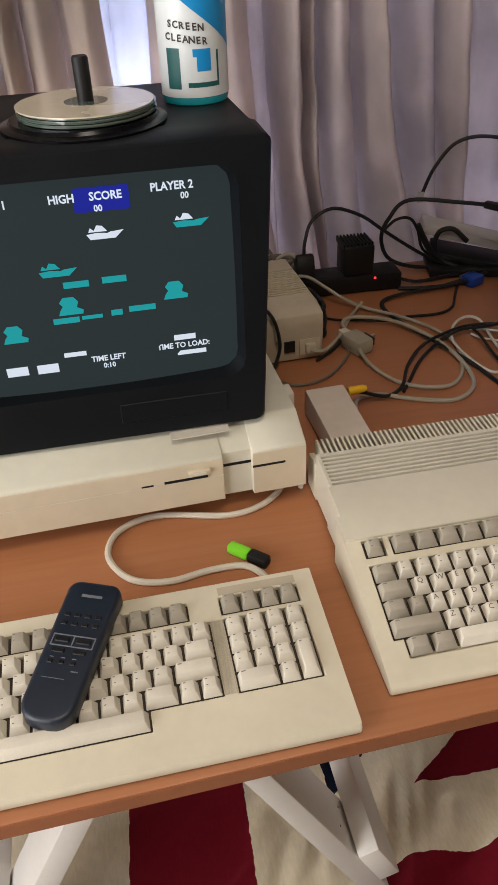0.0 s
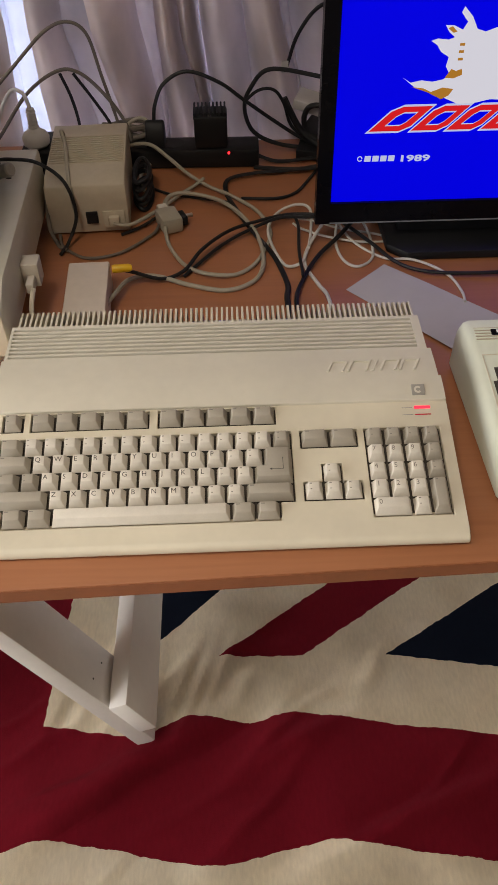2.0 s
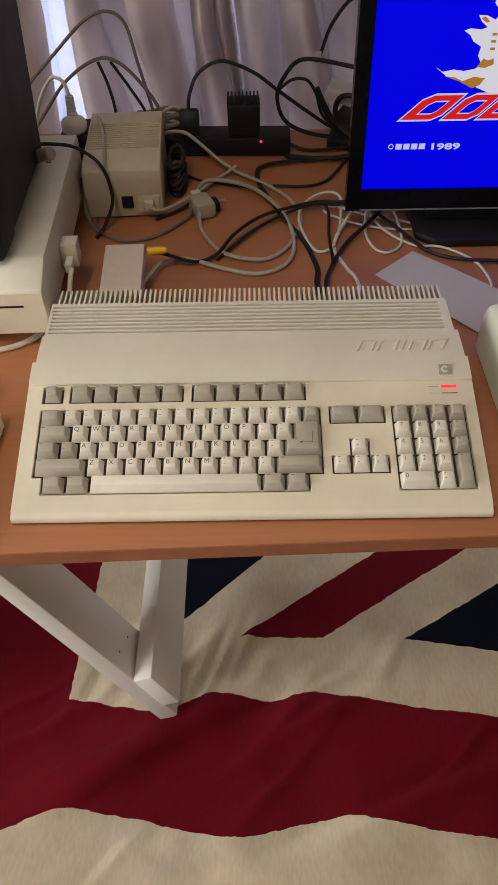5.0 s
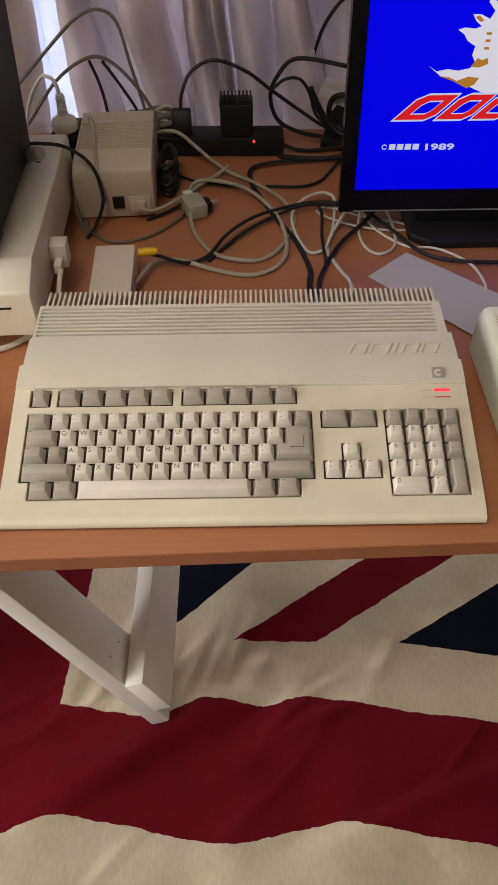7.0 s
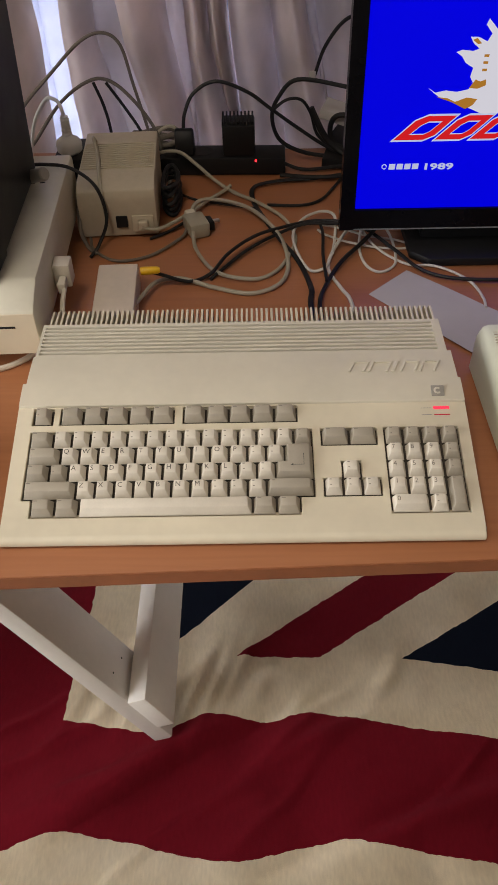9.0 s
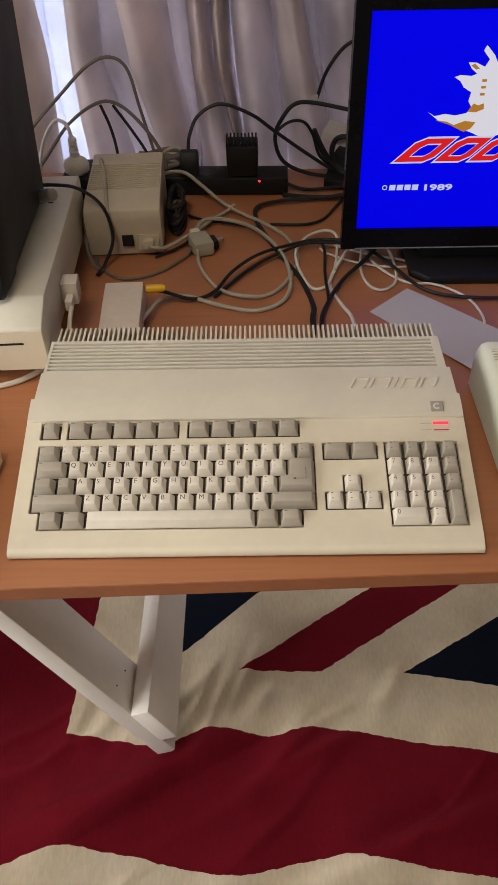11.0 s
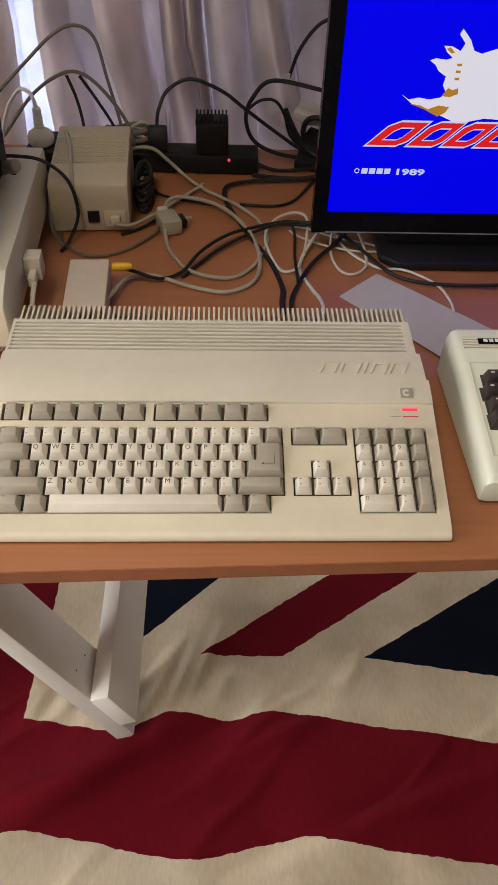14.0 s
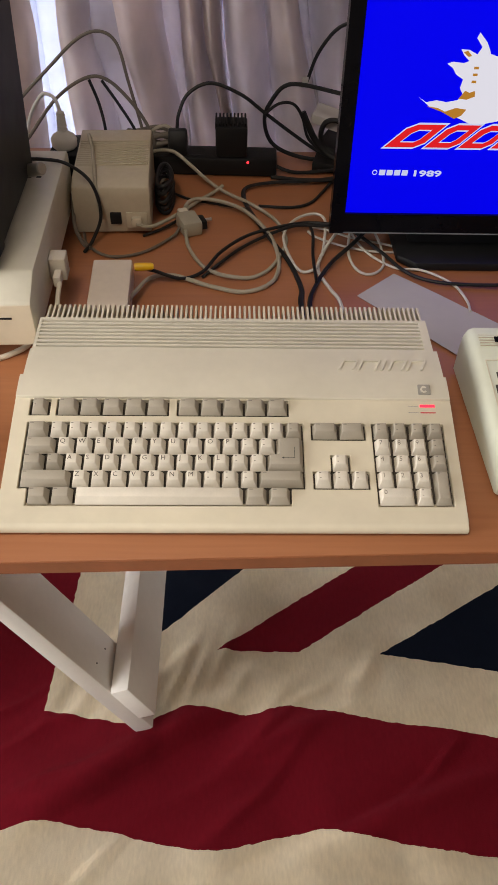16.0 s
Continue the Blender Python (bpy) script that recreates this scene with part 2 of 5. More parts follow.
BROWNKEY = material("dark_brown_key_plastic", (0.035, 0.028, 0.025), 0.35, bump=0.05, island=0.1)
TVBLACK = material("blue_black_plastic", (0.003, 0.0045, 0.0065), 0.5, var=0.2, scale=14, bump=0.15, bump_scale=1200, spec=0.2)
BLACK = material("black_plastic", (0.008, 0.008, 0.009), 0.5, var=0.2, scale=30, bump=0.15, bump_scale=1500, spec=0.3)
GLOSSBLACK = material("gloss_black_plastic", (0.003, 0.003, 0.0045), 0.2, var=0.2, scale=10, bump=0.02, spec=0.12)
NAVYPLASTIC = material("navy_black_plastic", (0.010, 0.016, 0.030), 0.38, var=0.2, scale=40, bump=0.1, bump_scale=1500)
GREYMARK = material("grey_print", (0.16, 0.17, 0.19), 0.5, bump=0)
DARKMARK = material("dark_print", (0.05, 0.045, 0.04), 0.6, bump=0)
KEYPRINT = material("dark_brown_print", (0.085, 0.075, 0.062), 0.6, bump=0)
BROWNMARK = material("faded_brown_print", (0.19, 0.17, 0.14), 0.6, bump=0)
WHITEMARK = material("white_print", (0.7, 0.7, 0.7), 0.5, bump=0)
WHITEPAINT = material("white_painted_wood", (0.69, 0.665, 0.62), 0.42, var=0.07, scale=10, bump=0.15, bump_scale=140)
GREYCABLE = material("grey_cable_pvc", (0.34, 0.31, 0.24), 0.5, bump=0.05)
CREAMCABLE = material("cream_cable_pvc", (0.60, 0.55, 0.46), 0.5, bump=0.05)
WHITECABLE = material("white_cable_pvc", (0.56, 0.54, 0.49), 0.45, bump=0.05)
BLACKCABLE = material("black_cable_pvc", (0.009, 0.009, 0.010), 0.5, bump=0.05, spec=0.35)
BROWNCABLE = material("brown_grey_cable_pvc", (0.135, 0.112, 0.088), 0.5, bump=0.05)
YELLOW = material("yellow_plug_plastic", (0.75, 0.45, 0.01), 0.4, bump=0)
LIME = material("lime_green_plastic", (0.22, 0.72, 0.03), 0.35, bump=0)
BLUEPLUG = material("blue_vga_plug_plastic", (0.01, 0.05, 0.32), 0.4, bump=0)
BADGE = material("dull_silver_badge", (0.36, 0.34, 0.30), 0.45, metal=0.3, bump=0)
METAL = material("nickel_metal", (0.55, 0.52, 0.48), 0.3, metal=1.0, bump=0)
PAPER = material("white_paper", (0.45, 0.43, 0.42), 0.8, var=0.05, scale=8, bump=0.1, bump_scale=300)
DISC = material("pale_disc_face", (0.62, 0.56, 0.44), 0.25, var=0.06, scale=12, bump=0, coat=0.5)
DISCEDGE = material("clear_disc_edge", (0.10, 0.13, 0.11), 0.15, bump=0, coat=0.6)
BOTTLE = material("white_label_film", (0.68, 0.72, 0.74), 0.3, var=0.05, bump=0)
BOTTLEBLUE = material("blue_bottle_label", (0.01, 0.26, 0.62), 0.3, var=0.08, bump=0)
LIQUID = material("cyan_bottle_plastic", (0.02, 0.36, 0.44), 0.15, var=0.1, bump=0, coat=0.4)
TEALPRINT = material("dark_teal_print", (0.01, 0.10, 0.10), 0.4, bump=0)
DESKWOOD = wood_laminate("orange_brown_wood_laminate")
DESKEDGE = material("dark_wood_edge_band", (0.25, 0.085, 0.035), 0.5, var=0.2, scale=14, bump=0.1, bump_scale=300)
FLAG = flag_cloth("printed_flag_cotton")
CURTAIN = cloth("lilac_grey_curtain_fabric", (0.82, 0.735, 0.70), 0.42)
CURTAINWARM = cloth("beige_curtain_fabric", (0.76, 0.66, 0.57), 0.38)
NET = cloth("white_net_fabric", (0.46, 0.49, 0.62), 0.18)
PLASTER = material("off_white_plaster", (0.60, 0.56, 0.50), 0.9, var=0.06, scale=3, bump=0.2, bump_scale=60)
# dark tan for walls out of view, picked to cut their bounce light
DIMWALL = material("unseen_wall_tan", (0.36, 0.30, 0.23), 0.9, var=0.08, scale=4, bump=0.2, bump_scale=90)
CARPET = material("brown_floor_boards", (0.22, 0.13, 0.075), 0.6, var=0.2, scale=5, bump=0.2, bump_scale=80)
BLUESCREEN = glow("blue_lcd_light", (0.0, 0.0, 1.0), 0.86)
LCDWHITE = glow("white_lcd_light", (0.86, 0.84, 0.93), 0.85)
LCDGOLD = glow("gold_lcd_light", (0.55, 0.24, 0.03), 0.8)
LCDRED = glow("red_lcd_light", (0.80, 0.015, 0.02), 0.9)
LCDPALE = glow("pale_lcd_light", (0.62, 0.66, 0.9), 0.9)
CRTGLASS = material("dark_picture_tube_glass", (0.035, 0.042, 0.046), 0.08, var=0.05, bump=0, coat=0.8)
CRTGREY = glow("grey_tube_light", (0.044, 0.062, 0.067), 0.62)
CRTWHITE = glow("white_tube_light", (0.80, 0.88, 1.0), 1.0)
CRTCYAN = glow("cyan_tube_light", (0.02, 0.42, 0.45), 0.9)
CRTBLUE = glow("blue_tube_light", (0.02, 0.03, 0.42), 0.8)
REDLED = glow("red_led_light", (1.0, 0.03, 0.06), 2.2)
REDDOT = glow("red_switch_light", (1.0, 0.02, 0.03), 4.0)
PINKLED = glow("dim_red_led_light", (0.55, 0.02, 0.04), 0.8)


# ---- builders ----
def smooth(bm, angle=35):
    for f in bm.faces:
        f.smooth = True
    for e in bm.edges:
        if len(e.link_faces) == 2 and e.calc_face_angle(0) > radians(angle):
            e.smooth = False


def part(name, bm, mat, parent=None, label="", shade=True):
    """Links a bmesh as one mesh object, under a thing or part where one is given."""
    bmesh.ops.recalc_face_normals(bm, faces=bm.faces)
    if shade:
        smooth(bm)
    me = bpy.data.meshes.new(name)
    bm.to_mesh(me)
    bm.free()
    me.materials.append(mat)
    ob = new(name, me)
    if parent:
        ob.parent = parent
    if label:
        ob["label"] = label
    return ob


def shared(name, me, parent, m):
    ob = new(name, me)
    ob.parent = parent
    ob.matrix_basis = m
    return ob


def thing(name, label, category, m=None, group="", kind=""):
    ob = new(name)
    ob.empty_display_size = 0.05
    if m is not None:
        ob.matrix_world = m
    return tagged(ob, label, category, group, kind)


def box(x0, x1, y0, y1, z0, z1, bevel=0.0, seg=2, bm=None):
    bm = bm or bmesh.new()
    vs = [bm.verts.new(p) for p in itertools.product((x0, x1), (y0, y1), (z0, z1))]
    fs = [bm.faces.new([vs[i] for i in q]) for q in ((0, 1, 3, 2), (4, 6, 7, 5), (0, 4, 5, 1), (2, 3, 7, 6), (0, 2, 6, 4), (1, 5, 7, 3))]
    if bevel:
        es = list({e for f in fs for e in f.edges})
        bmesh.ops.bevel(bm, geom=es, offset=bevel, segments=seg, affect="EDGES", profile=0.5)
    return bm


def prism(points, x0, x1, axis="x", bevel=0.0, seg=2, bm=None):
    """A closed outline swept along an axis: (y, z) points for x, (x, z) for y, (x, y) for z."""
    bm = bm or bmesh.new()

    def at(p, d):
        return {"x": (d, p[0], p[1]), "y": (p[0], d, p[1]), "z": (p[0], p[1], d)}[axis]

    a, b = [bm.verts.new(at(p, x0)) for p in points], [bm.verts.new(at(p, x1)) for p in points]
    fs = [bm.faces.new(a), bm.faces.new(b[::-1])]
    fs += [bm.faces.new([a[i], b[i], b[i - 1], a[i - 1]]) for i in range(len(points))]
    bmesh.ops.recalc_face_normals(bm, faces=fs)
    if bevel:
        es = [e for e in {e for f in fs for e in f.edges} if e.calc_face_angle(0) > radians(20)]
        bmesh.ops.bevel(bm, geom=es, offset=bevel, segments=seg, affect="EDGES", profile=0.5)
    return bm


def lathe(profile, steps=40, bm=None, centre=(0, 0, 0)):
    """A turned form from (radius, height) points."""
    bm = bm or bmesh.new()
    rings = []
    for r, z in profile:
        rings.append([bm.verts.new((centre[0] + r * math.cos(2 * math.pi * k / steps), centre[1] + r * math.sin(2 * math.pi * k / steps), centre[2] + z)) for k in range(steps)])
    for a, b in zip(rings, rings[1:]):
        for k in range(steps):
            bm.faces.new([a[k - 1], a[k], b[k], b[k - 1]])
    bm.faces.new(rings[0][::-1])
    bm.faces.new(rings[-1])
    return bm


def tube(points, r, sides=8, per=8, flat=1.0, bm=None):
    """A cable through the points, rounded between them."""
    bm = bm or bmesh.new()
    p = [Vector(q) for q in points]
    p = [p[0] * 2 - p[1]] + p + [p[-1] * 2 - p[-2]]
    path = []
    for i in range(1, len(p) - 2):
        for k in range(per):
            t = k / per
            a, b, c, d = p[i - 1], p[i], p[i + 1], p[i + 2]
            path.append(0.5 * (2 * b + (c - a) * t + (2 * a - 5 * b + 4 * c - d) * t * t + (3 * b - a - 3 * c + d) * t**3))
    path.append(p[-2])
    rings, side = [], None
    for i, q in enumerate(path):
        way = (path[min(i + 1, len(path) - 1)] - path[max(i - 1, 0)]).normalized()
        side = way.cross(Vector((0, 0, 1))) if side is None else side - way * side.dot(way)
        if side.length < 1e-4:
            side = way.cross(Vector((0, 1, 0.2)))
        side.normalize()
        up = side.cross(way)
        rings.append([bm.verts.new(q + r * (math.cos(2 * math.pi * k / sides) * side + flat * math.sin(2 * math.pi * k / sides) * up)) for k in range(sides)])
    for a, b in zip(rings, rings[1:]):
        for k in range(sides):
            bm.faces.new([a[k - 1], a[k], b[k], b[k - 1]])
    bm.faces.new(rings[0][::-1])
    bm.faces.new(rings[-1])
    return bm


def text_mesh(word, size, align="LEFT", depth=0.0, bold=0.0):
    cu = bpy.data.curves.new("legend", "FONT")
    cu.body, cu.size, cu.align_x, cu.extrude, cu.resolution_u, cu.offset = word, size, align, depth, 2, bold * size
    ob = bpy.data.objects.new("legend", cu)
    scene.collection.objects.link(ob)
    me = bpy.data.meshes.new_from_object(ob.evaluated_get(bpy.context.evaluated_depsgraph_get()))
    bpy.data.objects.remove(ob)
    bpy.data.curves.remove(cu)
    return me


def lettering(name, word, size, mat, parent, m, label="", align="LEFT", bold=0.0):
    me = text_mesh(word, size, align, 0.0, bold)
    me.materials.clear()
    me.materials.append(mat)
    ob = shared(name, me, parent, m)
    if label:
        ob["label"] = label
    return ob


def keycap_mesh(name, w, d, mat, h=0.0098, inset=(0.0026, 0.0038, 0.0054, 0.0014), outline=None):
    """A sculpted keycap with its origin at the front-left of its place; sides slope in to a smaller, slightly lower-fronted top."""
    bm, g = bmesh.new(), 0.0012
    l, r, f, k = inset
    out = outline or [(g, g), (w - g, g), (w - g, d - g), (g, d - g)]
    xs, ys = [p[0] for p in out], [p[1] for p in out]
    low = [bm.verts.new((x, y, 0)) for x, y in out]
    mid = []
    for i, (x, y) in enumerate(out):
        px, nx = out[i - 1], out[(i + 1) % len(out)]
        left = any(abs(q[0] - x) < 1e-6 and ((q[1] < y and q is nx) or (q[1] > y and q is px)) for q in (px, nx))
        front = any(abs(q[1] - y) < 1e-6 and ((q[0] > x and q is nx) or (q[0] < x and q is px)) for q in (px, nx))
        tx, ty = x + (l if left else -r), y + (f if front else -k)
        mid.append(bm.verts.new((tx, ty, h - 0.0016 * (1 - (ty - min(ys)) / max(1e-6, max(ys) - min(ys))))))
    for i in range(len(out)):
        bm.faces.new([low[i - 1], low[i], mid[i], mid[i - 1]])
    top = bm.faces.new(mid)
    bmesh.ops.recalc_face_normals(bm, faces=bm.faces)
    es = [e for e in bm.edges if not (e.verts[0] in low and e.verts[1] in low)]
    bmesh.ops.bevel(bm, geom=es, offset=0.00055, segments=2, affect="EDGES", profile=0.5)
    smooth(bm, 32)
    me = bpy.data.meshes.new(name)
    bm.to_mesh(me)
    bm.free()
    me.materials.append(mat)
    return me


U = 0.01905
TOP = 0.74  # the desk's upper face


# ---- room ----
def wall(name, bm, mat=PLASTER):
    return tagged(part(name, bm, mat, shade=False), kind="structure")


floor = wall("floor", box(-2.3, 2.5, -2.6, 1.3, -0.1, 0.0), CARPET)
wall("ceiling", box(-2.3, 2.5, -2.6, 1.3, 2.45, 2.55))
# unseen south and east walls, kept dark so right-hand faces get less fill
wall("wall_south", box(-2.3, 2.5, -2.7, -2.6, 0, 2.45), DIMWALL)
wall("wall_east", box(2.5, 2.6, -2.6, 1.3, 0, 2.45), DIMWALL)
bm = box(-2.3, -2.2, -2.6, -1.85, 0, 2.45)
for a in ((-1.85, 0.05, 0, 0.4), (-1.85, 0.05, 2.2, 2.45), (0.05, 1.3, 0, 2.45)):
    box(-2.3, -2.2, *a, bm=bm)
wall("wall_west", bm)
bm = box(-2.2, -1.05, 1.12, 1.3, 0, 2.45)
for a in ((1.05, 2.5, 0, 2.45), (-1.05, 1.05, 0, 0.12), (-1.05, 1.05, 2.35, 2.45)):
    box(a[0], a[1], 1.12, 1.3, a[2], a[3], bm=bm)
wall("wall_north", bm)


def curtain(name, y, mat, label, seed, folds, left=(), right=(), depth=0.072):
    """Folds that hang and gather. folds: the left edge of each at three heights (0.99, 0.90, 0.81), how far it comes forward,
    and where its crown lies; left and right: widths of further folds before and after these."""
    rnd = random.Random(seed)
    rows = [list(f) for f in folds]
    for w in left:
        f = rows[0]
        rows.insert(0, [f[0] - w, f[1] - w, f[2] - w * rnd.uniform(0.8, 1.1), rnd.uniform(0.4, 1.1), rnd.uniform(0.6, 1.6)])
    last = rows.pop()
    for w in right:
        nxt = [last[0] + w, last[1] + w, last[2] + w * rnd.uniform(0.8, 1.1), rnd.uniform(0.3, 1.0), rnd.uniform(0.6, 1.6)]
        rows.append(last)
        last = nxt
    rows.append(last)

    def edge(k, z):
        a, b, c = rows[k][:3]
        u = (0.99 - z) / 0.09
        if u < 0:
            return a + (b - a) * max(u, -2.0) * 0.7 + 0.008 * noise.noise((k * 5.1, z * 3, seed))
        return a + (b - a) * u if u < 1 else b + (c - b) * min(u - 1, 2.2)

    nz, per, bm, grid = 84, 26, bmesh.new(), []
    for j in range(nz + 1):
        z, row = 0.31 + 2.04 * j / nz, []
        for k in range(len(rows) - 1):
            xa, xb, size, skew = edge(k, z), edge(k + 1, z), rows[k][3], rows[k][4]
            for i in range(per + (1 if k == len(rows) - 2 else 0)):
                t = i / per
                x = xa + (xb - xa) * t
                lobe = math.sin(math.pi * t ** skew) ** 0.5 * size * (1 + 0.22 * noise.noise((k * 3.7, z * 4.0, seed)))
                crease = 0.014 * noise.noise((x * 7, z * 5, seed)) + 0.005 * noise.noise((x * 28, z * 18, seed + 5)) + 0.011 * abs(noise.noise((x * 13 + z * 4, z * 9, seed + 7)))
                pocket = 0.022 * math.exp(-(((x + 0.012) / 0.022) ** 2) - ((z - 0.885) / 0.030) ** 2) + 0.016 * math.exp(-(((x - 0.16) / 0.02) ** 2) - ((z - 0.90) / 0.02) ** 2)
                row.append(bm.verts.new((x, y + depth - 1.7 * depth * lobe + crease - pocket, z)))
        grid.append(row)
    for a, b in zip(grid, grid[1:]):
        for i in range(len(a) - 1):
            bm.faces.new([a[i], a[i + 1], b[i + 1], b[i]])
    bmesh.ops.solidify(bm, geom=list(bm.faces), thickness=0.0012)
    return tagged(part(name, bm, mat), label, "curtain", "curtains at the window")


curtain("curtain", 0.985, CURTAINWARM, "beige pleated fabric curtain drawn behind the desk", 3, ((-0.215, -0.215, -0.21, 0.9, 1.2), (-0.1380, -0.1300, -0.134, 0, 1)), left=(0.06, 0.04, 0.09, 0.05, 0.12, 0.07, 0.10, 0.05, 0.13, 0.09, 0.06, 0.12, 0.08, 0.10))
curtain("curtain", 0.980, CURTAIN, "lilac-grey creased fabric curtain hanging behind the desk", 8, (
    (-0.0790, -0.0850, -0.0800, 0.70, 0.8), (-0.0248, -0.0285, -0.0100, 0.05, 0.7), (0.0200, 0.0318, 0.0562, 1.2, 0.75), (0.0993, 0.1071, 0.1229, 0.15, 1.0),
    (0.1320, 0.1365, 0.1414, 1.0, 1.3), (0.1740, 0.1785, 0.2000, 0.8, 0.9), (0.2070, 0.2115, 0.2215, -0.12, 1.0), (0.2125, 0.2167, 0.2270, 0.85, 0.7), (0.2813, 0.2930, 0.3050, 1.15, 1.4),
    (0.3402, 0.3595, 0.3850, 0.10, 1.0), (0.3607, 0.3742, 0.3930, 0.7, 1.2)), right=(0.075, 0.05, 0.09, 0.04, 0.12, 0.06, 0.10, 0.13, 0.05, 0.09, 0.14, 0.10, 0.08))
curtain("net_curtain", 1.078, NET, "sheer white net curtain glowing between the curtains", 5, ((-0.13, -0.13, -0.13, 0.6, 1), (-0.07, -0.07, -0.07, 0.6, 1)), left=(0.1,) * 11, right=(0.1,) * 12, depth=0.012)


# ---- cloth on the floor ----
def flag_blanket():
    bm, grid = bmesh.new(), []
    x0, x1, y0, y1, nx, ny = -1.0, 1.25, -0.75, 0.95, 375, 284
    rnd = random.Random(12)
    tucks = [(rnd.uniform(-0.1, 0.5), rnd.uniform(0.17, 0.30), rnd.uniform(0.9, 1.4), rnd.uniform(0.03, 0.07), rnd.uniform(0.012, 0.018), rnd.uniform(0.004, 0.010)) for _ in range(18)]
    tucks += [(rnd.uniform(-0.5, 0.9), rnd.uniform(-0.25, 0.20), rnd.uniform(0.35, 0.8), rnd.uniform(0.06, 0.16), rnd.uniform(0.007, 0.014), rnd.uniform(0.004, 0.009)) for _ in range(16)]
    for j in range(ny + 1):
        row = []
        for i in range(nx + 1):
            x, y = x0 + (x1 - x0) * i / nx, y0 + (y1 - y0) * j / ny
            z = 0.004 + 0.0065 * (1 + noise.noise((x * 3.1, y * 3.7, 1.0))) + 0.0022 * (1 + noise.noise((x * 11, y * 13, 4.0)))
            for cx, cy, ang, ln, wd, h in ((0.05, 0.08, 0.55, 0.16, 0.028, 0.014), (0.33, 0.13, 0.15, 0.12, 0.05, 0.012), (0.52, -0.01, 0.35, 0.2, 0.02, 0.011), (0.17, 0.23, 1.25, 0.09, 0.012, 0.008), (0.13, 0.22, 1.2, 0.08, 0.010, 0.007), (0.21, 0.26, 1.2, 0.08, 0.011, 0.007), (-0.1, 0.02, 0.3, 0.2, 0.03, 0.008)):
                u = (x - cx) * math.cos(ang) + (y - cy) * math.sin(ang)
                v = -(x - cx) * math.sin(ang) + (y - cy) * math.cos(ang)
                z += 1.5 * h * math.exp(-((u / ln) ** 2) - (v / wd) ** 2)
            for cx, cy, ang, ln, wd, h in tucks:
                u = (x - cx) * math.cos(ang) + (y - cy) * math.sin(ang)
                v = -(x - cx) * math.sin(ang) + (y - cy) * math.cos(ang) + 0.012 * noise.noise((u * 12, cx * 40, 2.0))
                if abs(u) < 2 * ln and abs(v) < 3 * wd:
                    z += h * math.exp(-((u / ln) ** 2) - (v / wd) ** 2)
            # long creases where the cloth slumps over itself
            for ax, ay, bx, by, wide, high in ((-0.10, -0.037, 0.27, 0.170, 0.036, 0.017), (0.38, -0.045, 0.70, 0.120, 0.05, 0.010), (-0.55, -0.20, -0.18, 0.06, 0.05, 0.010), (0.03, -0.16, 0.30, -0.065, 0.03, 0.007)):
                ln = math.hypot(bx - ax, by - ay)
                ux, uy = (bx - ax) / ln, (by - ay) / ln
                u, v = (x - ax) * ux + (y - ay) * uy, (y - ay) * ux - (x - ax) * uy + 0.006 * noise.noise((x * 6, y * 6, 9.0))
                if v > 0 and -0.05 < u < ln + 0.05:
                    z += high * (v / wide) * math.exp(1 - v / wide) * min(1.0, (u + 0.05) / 0.10, (ln + 0.05 - u) / 0.10)
            row.append(bm.verts.new((x, y, z)))
        grid.append(row)
    for a, b in zip(grid, grid[1:]):
        for i in range(nx):
            bm.faces.new([a[i], a[i + 1], b[i + 1], b[i]])
    bmesh.ops.solidify(bm, geom=list(bm.faces), thickness=0.002)
    return tagged(part("flag_blanket", bm, FLAG), "rumpled red, cream and navy flag cloth spread on the floor", "blanket")


flag_blanket()


# ---- desk ----
desk = thing("desk_top", "orange-brown wood laminate desk board on white trestles", "desk")
part("board", prism([(-0.98, -0.0607), (1.60, 0.0123), (1.60, 0.905), (-0.98, 0.905)], TOP - 0.018, TOP, "z", 0.0015, 2), DESKWOOD, desk)
part("edge_band", prism([(-0.98, -0.0620), (1.60, 0.0110), (1.60, 0.0122), (-0.98, -0.0608)], TOP - 0.0178, TOP - 0.0012, "z", 0.0003, 1), DESKEDGE, desk, "darker edge band along the board")


